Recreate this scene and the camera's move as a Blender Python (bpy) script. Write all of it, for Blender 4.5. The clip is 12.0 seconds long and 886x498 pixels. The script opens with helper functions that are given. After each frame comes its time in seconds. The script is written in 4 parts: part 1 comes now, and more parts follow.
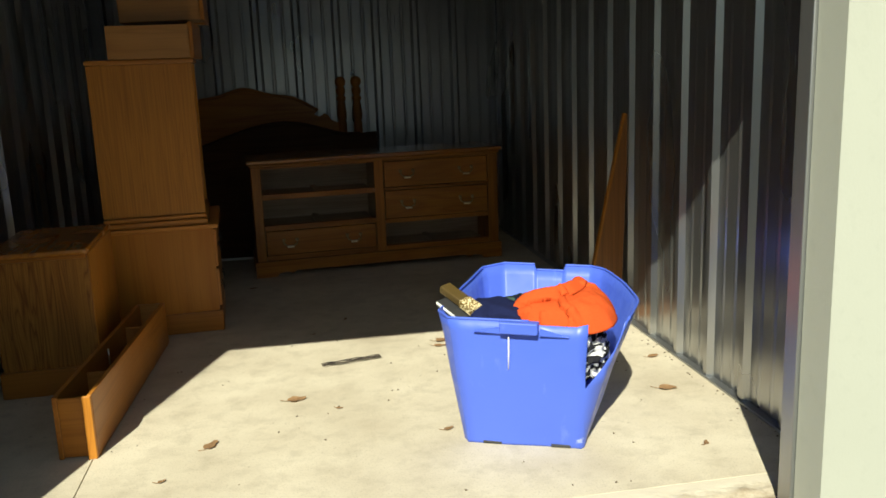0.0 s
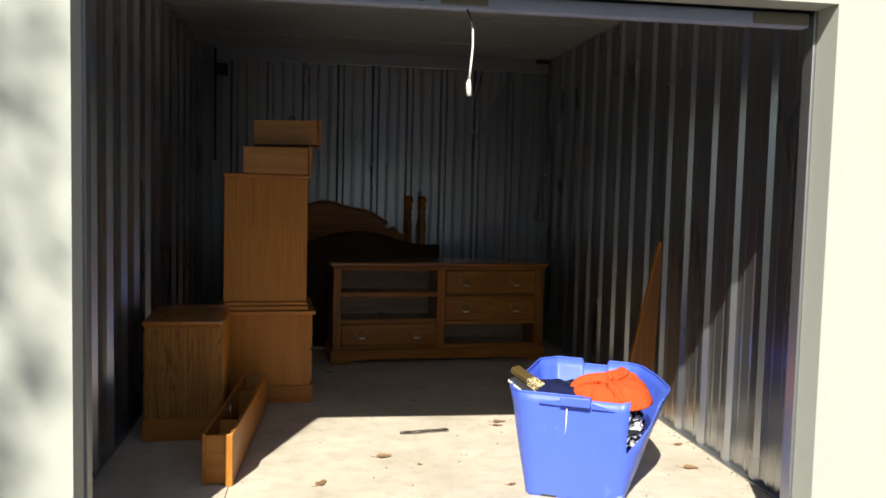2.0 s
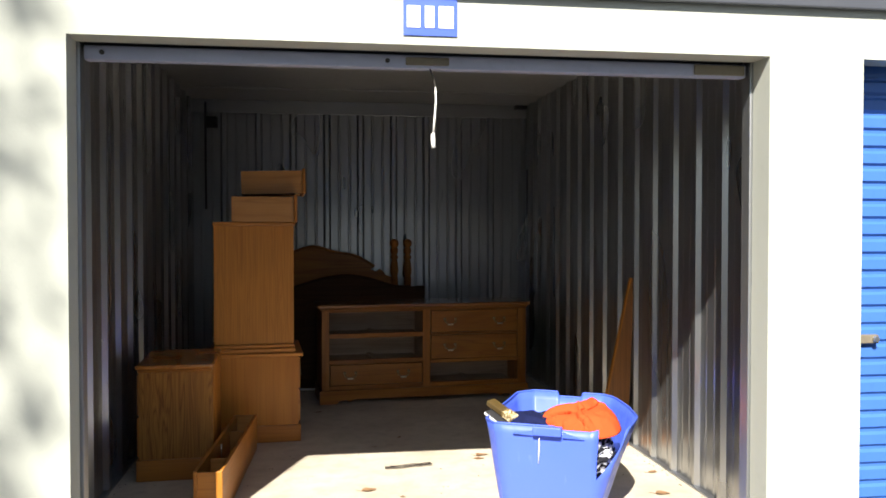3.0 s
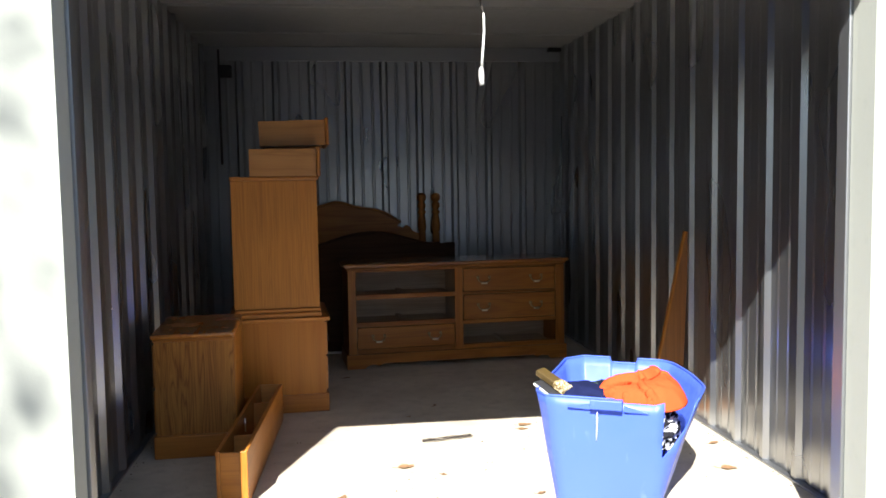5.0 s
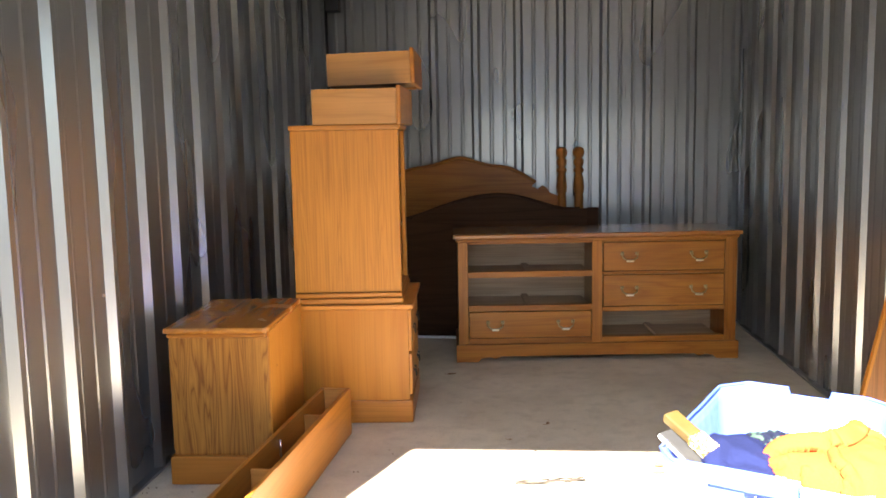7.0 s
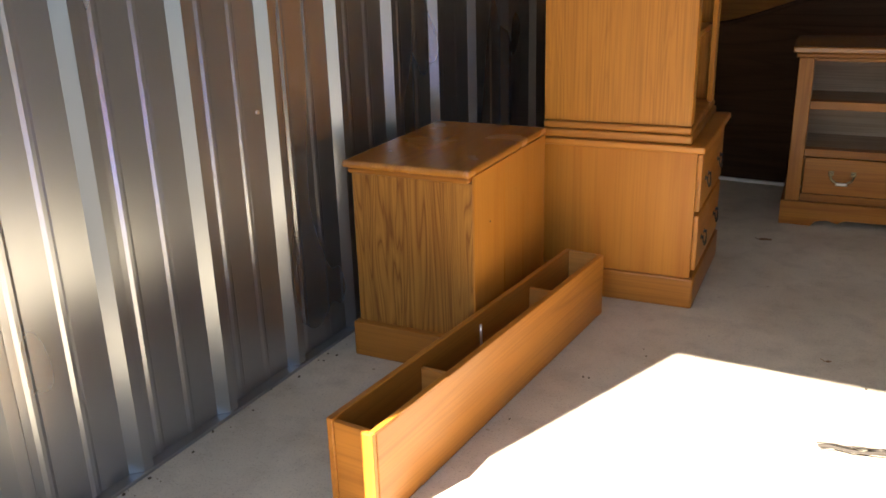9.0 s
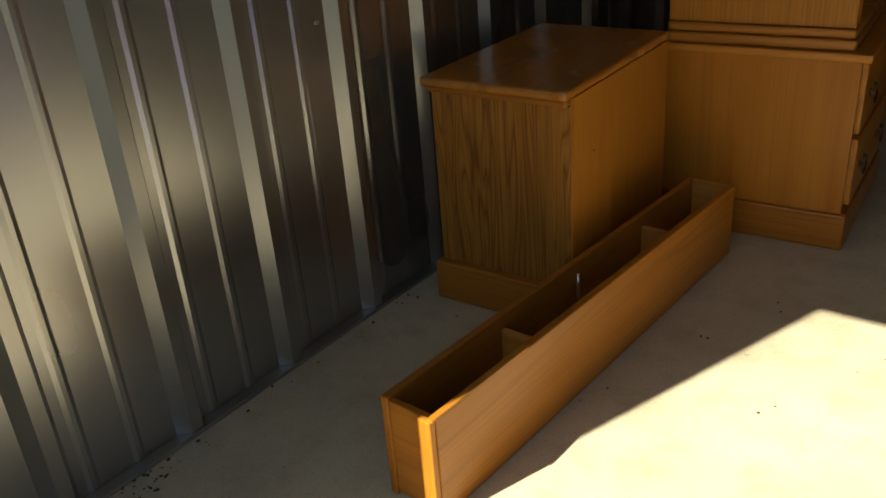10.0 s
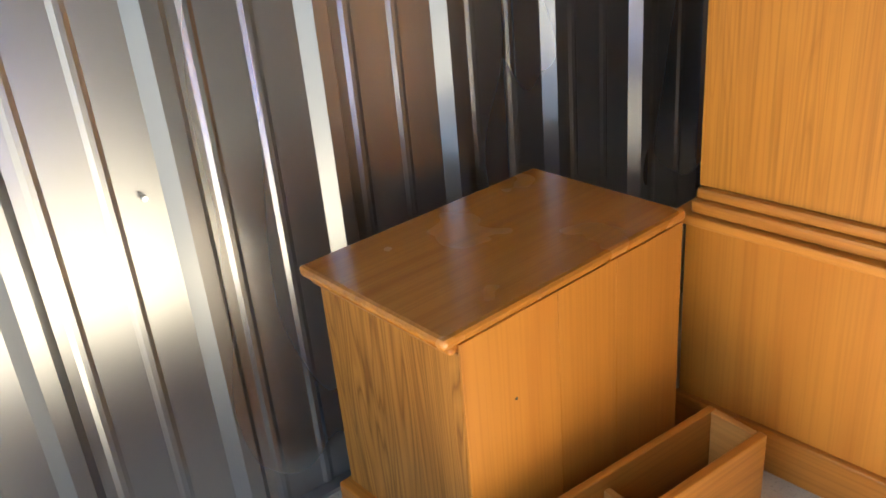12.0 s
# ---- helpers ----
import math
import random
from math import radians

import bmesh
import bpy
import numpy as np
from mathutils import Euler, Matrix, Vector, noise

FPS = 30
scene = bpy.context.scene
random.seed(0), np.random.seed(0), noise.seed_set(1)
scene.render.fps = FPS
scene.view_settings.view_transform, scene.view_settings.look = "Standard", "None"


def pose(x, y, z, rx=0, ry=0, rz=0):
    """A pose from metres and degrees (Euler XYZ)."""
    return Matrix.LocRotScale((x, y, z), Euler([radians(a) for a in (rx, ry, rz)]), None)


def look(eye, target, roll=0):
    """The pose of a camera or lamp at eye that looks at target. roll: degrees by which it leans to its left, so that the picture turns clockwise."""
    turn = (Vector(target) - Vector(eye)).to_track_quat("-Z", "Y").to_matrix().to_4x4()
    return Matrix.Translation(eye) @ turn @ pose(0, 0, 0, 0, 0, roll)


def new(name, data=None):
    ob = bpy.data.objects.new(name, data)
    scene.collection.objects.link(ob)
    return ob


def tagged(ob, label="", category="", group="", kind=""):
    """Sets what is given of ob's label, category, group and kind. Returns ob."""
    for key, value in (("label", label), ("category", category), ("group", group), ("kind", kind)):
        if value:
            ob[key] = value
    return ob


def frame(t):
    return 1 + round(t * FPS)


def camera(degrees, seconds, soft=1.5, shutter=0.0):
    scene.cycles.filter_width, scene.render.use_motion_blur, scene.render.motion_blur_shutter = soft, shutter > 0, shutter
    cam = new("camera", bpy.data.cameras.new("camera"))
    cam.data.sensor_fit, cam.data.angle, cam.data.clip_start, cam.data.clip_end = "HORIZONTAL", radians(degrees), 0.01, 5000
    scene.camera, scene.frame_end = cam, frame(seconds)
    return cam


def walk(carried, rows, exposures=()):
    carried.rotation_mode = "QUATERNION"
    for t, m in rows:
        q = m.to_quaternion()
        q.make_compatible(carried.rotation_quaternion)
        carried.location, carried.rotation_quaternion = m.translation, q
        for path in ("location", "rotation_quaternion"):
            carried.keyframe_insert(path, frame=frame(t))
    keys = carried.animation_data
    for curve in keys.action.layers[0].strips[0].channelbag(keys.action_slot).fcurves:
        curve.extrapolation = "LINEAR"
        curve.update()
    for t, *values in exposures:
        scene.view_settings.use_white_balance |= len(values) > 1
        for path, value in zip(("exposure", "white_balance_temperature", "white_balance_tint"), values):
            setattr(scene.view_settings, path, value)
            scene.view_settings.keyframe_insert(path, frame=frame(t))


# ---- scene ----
cam = camera(54.6, 12.0, soft=1.7)
PATH = [
    (0, (-0.095, -2.064, 1.367), (0.234, -0.136, 0.951), -2.2),
    (0.5, (-0.238, -2.377, 1.316), (-0.036, -0.424, 0.934), -0.6),
    (0.8, (-0.287, -2.525, 1.331), (-0.072, -0.581, 0.914), -3.7),
    (1, (-0.353, -2.635, 1.368), (-0.146, -0.673, 1.037), -1.8),
    (1.2, (-0.403, -2.679, 1.361), (-0.139, -0.717, 1.079), -2.9),
    (1.5, (-0.525, -2.739, 1.396), (-0.219, -0.792, 1.052), -1.5),
    (1.7, (-0.497, -2.765, 1.426), (-0.206, -0.804, 1.156), -0.2),
    (2, (-0.513, -2.91, 1.4), (-0.221, -0.936, 1.257), 1.4),
    (2.5, (-0.454, -3.097, 1.412), (-0.1, -1.129, 1.388), 0.6),
    (3, (-0.449, -3.168, 1.414), (-0.148, -1.191, 1.367), -0.0),
    (3.2, (-0.448, -3.159, 1.42), (-0.158, -1.182, 1.346), -0.3),
    (4.8, (-0.513, -2.793, 1.42), (-0.217, -0.819, 1.291), -1.3),
    (5, (-0.493, -2.71, 1.406), (-0.235, -0.733, 1.252), -0.9),
    (5.5, (-0.344, -2.439, 1.391), (-0.266, -0.444, 1.27), 0.7),
    (6, (-0.258, -2.075, 1.365), (-0.123, -0.08, 1.319), 0.9),
    (6.5, (-0.179, -1.726, 1.372), (-0.092, 0.263, 1.176), -1.2),
    (7, (-0.012, -1.467, 1.368), (-0.184, 0.51, 1.121), -1.1),
    (7.5, (0.018, -1.136, 1.393), (-0.331, 0.819, 1.156), -1.3),
    (7.7, (-0.035, -0.993, 1.372), (-0.48, 0.93, 1.054), -1.6),
    (9.3, (0.058, -0.194, 1.249), (-0.888, 1.363, 0.424), -1.6),
    (9.5, (0.032, -0.13, 1.257), (-0.904, 1.371, 0.323), -0.8),
    (10, (-0.054, 0.093, 1.226), (-1.168, 1.499, 0.341), -4.6),
    (10.2, (0.031, 0.224, 1.268), (-1.157, 1.557, 0.367), -6.0),
    (10.5, (0.019, 0.341, 1.258), (-1.215, 1.706, 0.474), -5.5),
    (11, (-0.118, 0.673, 1.289), (-1.399, 1.966, 0.46), -8.1),
    (11.5, (-0.149, 0.893, 1.309), (-1.443, 2.174, 0.482), -6.2),
    (12, (-0.074, 1.107, 1.359), (-1.516, 2.197, 0.502), -5.3),
]
EXPOSURES = [
    (0, 0.55, 7000, -4), (1, 0.5, 6900, -2), (1.5, 0.55, 6600, 3), (2.5, 1.1, 6500, 10), (3.2, 1.25, 6500, 10), (5, 1.55, 6100, 10), (5.5, 2.15, 5950, 10), (6, 2.3, 6150, 10),
    (6.5, 3.0, 6500, 10), (7, 3.55, 6800, 10), (7.5, 3.6, 6900, 10), (9.5, 2.1, 6900, 9), (10, 1.22, 8100, -2), (10.5, 1.6, 7700, -8), (11, 2.6, 6900, -6), (11.5, 3.2, 6500, -2), (12, 3.65, 6450, 5),
]
walk(cam, [(t, look(e, a, r)) for t, e, a, r in PATH], EXPOSURES)

# ---- daylight ----
SUN = Vector((0.365, 1.0, -0.944)).normalized()
world = bpy.data.worlds.new("sky")
scene.world = world
world.use_nodes = True
wn = world.node_tree.nodes
sky = wn.new("ShaderNodeTexSky")
sky.sky_type = "NISHITA"
sky.sun_disc = False
sky.sun_elevation = math.asin(-SUN.z)
sky.sun_rotation = radians(200)
wn["Background"].inputs["Strength"].default_value = 0.05
world.node_tree.links.new(sky.outputs["Color"], wn["Background"].inputs["Color"])
lamp = bpy.data.lights.new("sun", "SUN")
lamp.energy, lamp.angle, lamp.color = 5.0, radians(0.53), (1.0, 0.95, 0.86)
sun = new("sun", lamp)
sun.matrix_world = look((0, 0, 20), Vector((0, 0, 20)) + SUN)


# ---- materials ----
class Mat:
    """A small builder of node materials."""

    def __init__(self, name, rough=0.5, metal=0.0):
        self.m = bpy.data.materials.new(name)
        self.m.use_nodes = True
        self.t = self.m.node_tree
        self.b = self.t.nodes["Principled BSDF"]
        self.b.inputs["Roughness"].default_value = rough
        self.b.inputs["Metallic"].default_value = metal
        self.tc = self.t.nodes.new("ShaderNodeTexCoord")

    def link(self, a, b):
        self.t.links.new(a, b)

    def coords(self, scale=(1, 1, 1), wobble=True):
        mp = self.t.nodes.new("ShaderNodeMapping")
        mp.inputs["Scale"].default_value = scale
        self.link(self.tc.outputs["Object"], mp.inputs["Vector"])
        if wobble:
            info = self.t.nodes.new("ShaderNodeObjectInfo")
            mul = self.t.nodes.new("ShaderNodeVectorMath")
            mul.operation = "SCALE"
            comb = self.t.nodes.new("ShaderNodeCombineXYZ")
            for k in ("X", "Y", "Z"):
                self.link(info.outputs["Random"], comb.inputs[k])
            self.link(comb.outputs[0], mul.inputs[0])
            mul.inputs["Scale"].default_value = 37.0
            self.link(mul.outputs[0], mp.inputs["Location"])
        return mp.outputs[0]

    def noise(self, scale, detail=4.0, vec=None, rough=0.55, distort=0.0):
        n = self.t.nodes.new("ShaderNodeTexNoise")
        n.inputs["Scale"].default_value = scale
        n.inputs["Detail"].default_value = detail
        n.inputs["Roughness"].default_value = rough
        n.inputs["Distortion"].default_value = distort
        self.link(vec or self.tc.outputs["Object"], n.inputs["Vector"])
        return n.outputs["Fac"]

    def ramp(self, fac, stops):
        r = self.t.nodes.new("ShaderNodeValToRGB")
        e = r.color_ramp.elements
        while len(e) < len(stops):
            e.new(0.5)
        for el, (p, c) in zip(e, stops):
            el.position = p
            el.color = (*c, 1) if len(c) == 3 else c
        self.link(fac, r.inputs[0])
        return r.outputs[0]

    def mix(self, fac, a, b, kind="MIX"):
        n = self.t.nodes.new("ShaderNodeMix")
        n.data_type = "RGBA"
        n.blend_type = kind
        for v, sock in ((fac, n.inputs[0]), (a, n.inputs[6]), (b, n.inputs[7])):
            if isinstance(v, (int, float)):
                sock.default_value = v
            elif isinstance(v, tuple):
                sock.default_value = (*v, 1)
            else:
                self.link(v, sock)
        return n.outputs[2]

    def color(self, c):
        if isinstance(c, tuple):
            self.b.inputs["Base Color"].default_value = (*c, 1)
        else:
            self.link(c, self.b.inputs["Base Color"])
        return self

    def roughness(self, c):
        self.link(c, self.b.inputs["Roughness"])
        return self

    def bump(self, h, strength=0.2, dist=0.002):
        n = self.t.nodes.new("ShaderNodeBump")
        n.inputs["Strength"].default_value = strength
        n.inputs["Distance"].default_value = dist
        self.link(h, n.inputs["Height"])
        self.link(n.outputs[0], self.b.inputs["Normal"])
        return self


def grey(v):
    return (v, v, v)


def oak(name, axis, light=(0.54, 0.235, 0.046), dark=(0.36, 0.135, 0.022), rough=0.34, pores=1.0, lines=5.0, across=5.0, gloss=0.5):
    m = Mat(name, rough)
    sc = [across] * 3
    sc["xyz".index(axis)] = 0.42
    v = m.coords(sc)
    bands = m.noise(1.5, 2.5, v, 0.5, 0.55)
    saw = m.t.nodes.new("ShaderNodeMath")
    saw.operation = "MULTIPLY"
    saw.inputs[1].default_value = lines
    m.link(bands, saw.inputs[0])
    frac = m.t.nodes.new("ShaderNodeMath")
    frac.operation = "PINGPONG"
    frac.inputs[1].default_value = 0.5
    m.link(saw.outputs[0], frac.inputs[0])
    rings = m.ramp(frac.outputs[0], [(0.0, grey(0.0)), (0.16, grey(0.62)), (0.45, grey(1.0))])
    sp = [150.0] * 3
    sp["xyz".index(axis)] = 2.2
    pore = m.ramp(m.noise(1.0, 2.0, m.coords(sp), 0.5), [(0.36, grey(0.0)), (0.54, grey(1.0))])
    tone = m.noise(1.1, 2.0, m.coords((1.5, 1.5, 1.5)), 0.5)
    base = m.mix(rings, dark, light)
    base = m.mix(m.ramp(tone, [(0.35, grey(0.0)), (0.7, grey(0.5))]), base, tuple(0.66 * a for a in light), "MIX")
    wide = [6.0] * 3
    wide["xyz".index(axis)] = 0.9
    base = m.mix(m.ramp(m.noise(1.0, 2.0, m.coords(wide), 0.5), [(0.5, grey(0.0)), (0.75, grey(0.45))]), base, tuple(1.15 * a for a in dark))
    base = m.mix(m.ramp(pore, [(0, grey(0.40 * pores)), (1, grey(0.0))]), base, tuple(0.5 * a for a in dark))
    info = m.t.nodes.new("ShaderNodeObjectInfo")
    base = m.mix(1.0, base, m.ramp(info.outputs["Random"], [(0.0, (0.82, 0.78, 0.74)), (1.0, (1.04, 1.03, 1.02))]), "MULTIPLY")
    m.color(base).bump(pore, 0.10, 0.0005)
    m.b.inputs["Specular IOR Level"].default_value = gloss
    m.roughness(m.ramp(m.noise(6.0, 2.0), [(0.3, grey(rough - 0.02)), (0.75, grey(rough + 0.05))]))
    m.b.inputs["Coat Weight"].default_value = 0.4 * gloss
    m.b.inputs["Coat Roughness"].default_value = 0.22
    return m.m


OAK_X, OAK_Y = (oak("oak_" + a, a, (0.55, 0.220, 0.036), (0.41, 0.150, 0.022), 0.38, 0.6, 4.0, 5.0, 0.35) for a in "xy")
TOP_Y = oak("oak_top_y", "y", (0.56, 0.222, 0.033), (0.42, 0.150, 0.020), 0.25, 0.5, 5.0, 4.0, 0.7)
TOP_X = oak("oak_top_x", "x", (0.42, 0.165, 0.028), (0.29, 0.10, 0.014), 0.20, 0.6, 5.0, 5.0, 0.8)
OAK_Z = oak("oak_z", "z", (0.58, 0.240, 0.035), (0.48, 0.185, 0.025), 0.40, 0.9, 12.0, 7.0, 0.3)
BOLD_Z = oak("bold_oak_z", "z", (0.51, 0.225, 0.044), (0.22, 0.075, 0.011), 0.42, 0.8, 20.0, 7.5, 0.3)
PALE_Z = oak("veneer_z", "z", (0.53, 0.215, 0.033), (0.43, 0.155, 0.022), 0.45, 0.4, 3.0, 4.5, 0.25)
PALE_X = oak("veneer_x", "x", (0.60, 0.29, 0.075), (0.46, 0.20, 0.045), 0.42, 0.4)
BROWN_X = oak("brown_oak_x", "x", (0.42, 0.165, 0.028), (0.29, 0.10, 0.014), 0.42, 0.8, 5.0, 5.0, 0.25)
BROWN_Z = oak("brown_oak_z", "z", (0.42, 0.165, 0.028), (0.29, 0.10, 0.014), 0.42, 0.8, 5.0, 5.0, 0.25)
DARK_X = oak("dark_wood", "x", (0.075, 0.036, 0.018), (0.045, 0.020, 0.010), 0.8, 0.5, 5.0, 5.0, 0.12)
RAW_X = oak("unfinished_wood", "x", (0.52, 0.40, 0.27), (0.42, 0.30, 0.19), 0.75)


def galvanised(name, base=(0.45, 0.462, 0.475), rough=0.27):
    m = Mat(name, rough, 0.88)
    cloud = m.ramp(m.noise(1.4, 1.0, m.coords((1, 1, 0.5))), [(0.0, grey(0.78)), (1.0, grey(1.0))])
    m.color(m.mix(1.0, base, cloud, "MULTIPLY"))
    m.roughness(m.ramp(m.noise(1.6, 1.0, m.coords((1.5, 1.5, 0.6))), [(0.0, grey(rough - 0.03)), (1.0, grey(rough + 0.06))]))
    m.bump(m.noise(1.2, 0.0, m.coords((2.0, 2.0, 0.8))), 0.06, 0.004)
    return m.m


STEEL = galvanised("galvanised_steel")
STEEL_DARK = galvanised("galvanised_trim", (0.42, 0.43, 0.44), 0.42)


def concrete(name, base, dark, scale=1.0):
    m = Mat(name, 0.85)
    big = m.noise(1.3 * scale, 6.0, None, 0.6)
    mid = m.noise(9.0 * scale, 6.0, None, 0.65)
    fine = m.noise(160.0, 3.0)
    c = m.mix(m.ramp(big, [(0.36, grey(0.0)), (0.72, grey(1.0))]), base, dark)
    c = m.mix(m.ramp(mid, [(0.48, grey(0.0)), (0.78, grey(0.55))]), c, tuple(0.72 * a for a in dark))
    c = m.mix(m.ramp(fine, [(0.30, grey(0.5)), (0.45, grey(0.0))]), c, tuple(0.6 * a for a in dark))
    spots = m.ramp(m.noise(34.0, 2.0, None, 0.4), [(0.74, grey(0.0)), (0.80, grey(0.55))])
    c = m.mix(spots, c, (0.20, 0.15, 0.10))
    m.color(c).bump(m.mix(0.5, mid, fine), 0.35, 0.002)
    return m.m


CONCRETE = concrete("concrete", (0.64, 0.575, 0.465), (0.44, 0.375, 0.285))


def dirty_concrete():
    """Worn concrete with dirt washed into streaks along the door line."""
    m = Mat("dirty_concrete", 0.9)
    patch = m.noise(2.4, 5.0, m.coords((1.0, 2.5, 1.0)), 0.65)
    streak = m.noise(5.0, 5.0, m.coords((0.9, 3.6, 1.0)), 0.75, 0.8)
    grit = m.noise(60.0, 4.0, None, 0.7)
    c = m.mix(m.ramp(patch, [(0.35, grey(0.0)), (0.62, grey(1.0))]), (0.46, 0.385, 0.28), (0.30, 0.235, 0.16))
    c = m.mix(m.ramp(streak, [(0.50, grey(0.0)), (0.64, grey(0.85))]), c, (0.22, 0.155, 0.095))
    c = m.mix(m.ramp(grit, [(0.55, grey(0.0)), (0.68, grey(0.8))]), c, (0.16, 0.12, 0.08))
    sep = m.t.nodes.new("ShaderNodeSeparateXYZ")
    m.link(m.tc.outputs["Object"], sep.inputs[0])
    edge = m.t.nodes.new("ShaderNodeMath")
    edge.operation = "MULTIPLY_ADD"
    edge.inputs[1].default_value = 0.34
    m.link(m.noise(3.5, 6.0, m.coords((1, 1, 1), False), 0.7), edge.inputs[0])
    m.link(sep.outputs["Y"], edge.inputs[2])
    clean = m.ramp(edge.outputs[0], [(0.40, grey(0.0)), (0.47, grey(1.0))])
    c = m.mix(clean, c, (0.60, 0.54, 0.445))
    return m.color(c).bump(m.mix(0.5, streak, grit), 0.6, 0.004).m


LEDGE = dirty_concrete()


def asphalt():
    m = Mat("asphalt", 0.9)
    n = m.noise(240.0, 3.0)
    c = m.mix(m.ramp(n, [(0.35, grey(0.0)), (0.7, grey(1.0))]), (0.02, 0.02, 0.021), (0.075, 0.072, 0.07))
    c = m.mix(m.ramp(m.noise(0.8, 5.0), [(0.4, grey(0.0)), (0.75, grey(0.5))]), c, (0.07, 0.066, 0.06))
    c = m.mix(m.ramp(m.noise(75.0, 1.0), [(0.70, grey(0.0)), (0.74, grey(0.9))]), c, (0.34, 0.32, 0.29))
    return m.color(c).bump(n, 0.6, 0.004).m


def painted(name, base, rough=0.5, dirt=0.25, relief=0.0):
    m = Mat(name, rough)
    a = m.ramp(m.noise(1.7, 6.0), [(0.42, grey(0.0)), (0.8, grey(dirt))])
    b = m.ramp(m.noise(22.0, 5.0), [(0.55, grey(0.0)), (0.8, grey(dirt))])
    c = m.mix(a, base, tuple(0.72 * v for v in base))
    c = m.mix(b, c, tuple(0.6 * v for v in base))
    m.color(c)
    m.roughness(m.ramp(m.noise(14.0, 4.0), [(0.3, grey(max(0.05, rough - 0.08))), (0.75, grey(rough + 0.12))]))
    if relief:
        m.bump(m.noise(90.0, 4.0), relief, 0.002)
    return m.m


ASPHALT = asphalt()
STUCCO = painted("cream_painted_wall", (0.46, 0.472, 0.415), 0.75, 0.15, 0.25)
# fascia paint; also the shade coloured onto the raised door's curtain
FASCIA_SHADE = painted("dark_grey_paint_and_curtain_shade", (0.075, 0.08, 0.095), 0.45, 0.2)
BLUE_DOOR = painted("blue_door_paint", (0.055, 0.16, 0.50), 0.38, 0.25)
BLUE_ROOF = painted("blue_roof_paint", (0.08, 0.22, 0.55), 0.35, 0.2)
BAR_PAINT = painted("pale_blue_grey_paint", (0.40, 0.43, 0.58), 0.42, 0.3)
BRACKET = painted("tarnished_steel", (0.20, 0.17, 0.12), 0.45, 0.5)
CEILING = painted("ceiling_liner", (0.42, 0.42, 0.41), 0.6, 0.25)
SIGN_BLUE = painted("sign_blue", (0.07, 0.13, 0.55), 0.4, 0.15)
SIGN_WHITE = painted("sign_white", (0.85, 0.85, 0.83), 0.45, 0.1)
ROPE = painted("white_cotton_rope", (0.82, 0.80, 0.74), 0.9, 0.2)
BLACKISH = painted("dark_metal_box", (0.03, 0.03, 0.032), 0.5, 0.2)
BRASS = Mat("antique_brass", 0.32, 1.0).color((0.40, 0.31, 0.17)).m
BRIGHT = Mat("bright_brass", 0.28, 1.0).color((0.85, 0.78, 0.62)).m
SCREW = Mat("zinc_screw", 0.3, 1.0).color((0.9, 0.9, 0.9)).m


def plastic():
    m = Mat("blue_plastic", 0.36)
    scuff = m.ramp(m.noise(11.0, 6.0, m.coords((1, 1, 0.35), False), 0.7), [(0.60, grey(0.0)), (0.74, grey(0.55))])
    c = m.mix(scuff, (0.075, 0.14, 0.66), (0.17, 0.26, 0.76))
    pale = m.ramp(m.noise(8.0, 4.0, None, 0.7), [(0.68, grey(0.0)), (0.74, grey(0.7))])
    m.color(m.mix(pale, c, (0.45, 0.52, 0.80)))
    m.roughness(m.ramp(m.noise(20.0, 5.0), [(0.3, grey(0.28)), (0.75, grey(0.55))]))
    m.b.inputs["Subsurface Weight"].default_value = 0.0
    return m.bump(m.noise(7.0, 3.0), 0.25, 0.004).m


def cloth(name, base, weave=420.0, rough=0.95, mottled=None, speck=38.0):
    m = Mat(name, rough)
    n = m.noise(weave, 2.0)
    c = m.mix(m.ramp(n, [(0.3, grey(0.0)), (0.7, grey(1.0))]), tuple(0.7 * v for v in base), base)
    if mottled:
        c = m.mix(m.ramp(m.noise(speck, 2.0, None, 0.5), [(0.50, grey(0.0)), (0.54, grey(1.0))]), c, mottled)
    m.b.inputs["Specular IOR Level"].default_value = 0.08
    return m.color(c).bump(n, 0.5, 0.002).m


BLUE_PLASTIC = plastic()
ORANGE = cloth("orange_fleece", (0.66, 0.10, 0.028))
NAVY = cloth("navy_cloth", (0.014, 0.019, 0.07))


def striped_cloth():
    m = Mat("black_and_white_cloth", 0.9)
    w = m.t.nodes.new("ShaderNodeTexWave")
    w.bands_direction = "Z"
    w.inputs["Scale"].default_value = 7.0
    w.inputs["Distortion"].default_value = 11.0
    w.inputs["Detail Scale"].default_value = 1.4
    m.link(m.coords((1, 1, 1)), w.inputs["Vector"])
    m.b.inputs["Specular IOR Level"].default_value = 0.1
    return m.color(m.ramp(w.outputs["Fac"], [(0.46, (0.02, 0.02, 0.025)), (0.52, (0.78, 0.78, 0.80))])).m


PATTERN = striped_cloth()
MULTI = cloth("green_and_navy_cloth", (0.012, 0.015, 0.035), 300.0, 0.9, (0.05, 0.085, 0.07))
WHITE_CLOTH = cloth("white_cloth", (0.78, 0.78, 0.78))
GLITTER = cloth("gold_speckled_fabric", (0.20, 0.13, 0.045), 150.0, 0.7, (0.75, 0.64, 0.40), 130.0)
OLIVE = painted("bronze_brown_box", (0.085, 0.055, 0.016), 0.5, 0.4)


def leaf_material():
    m = Mat("dry_leaf", 0.8)
    c = m.ramp(m.noise(24.0, 4.0), [(0.3, (0.16, 0.085, 0.04)), (0.7, (0.36, 0.22, 0.11))])
    return m.color(c).m


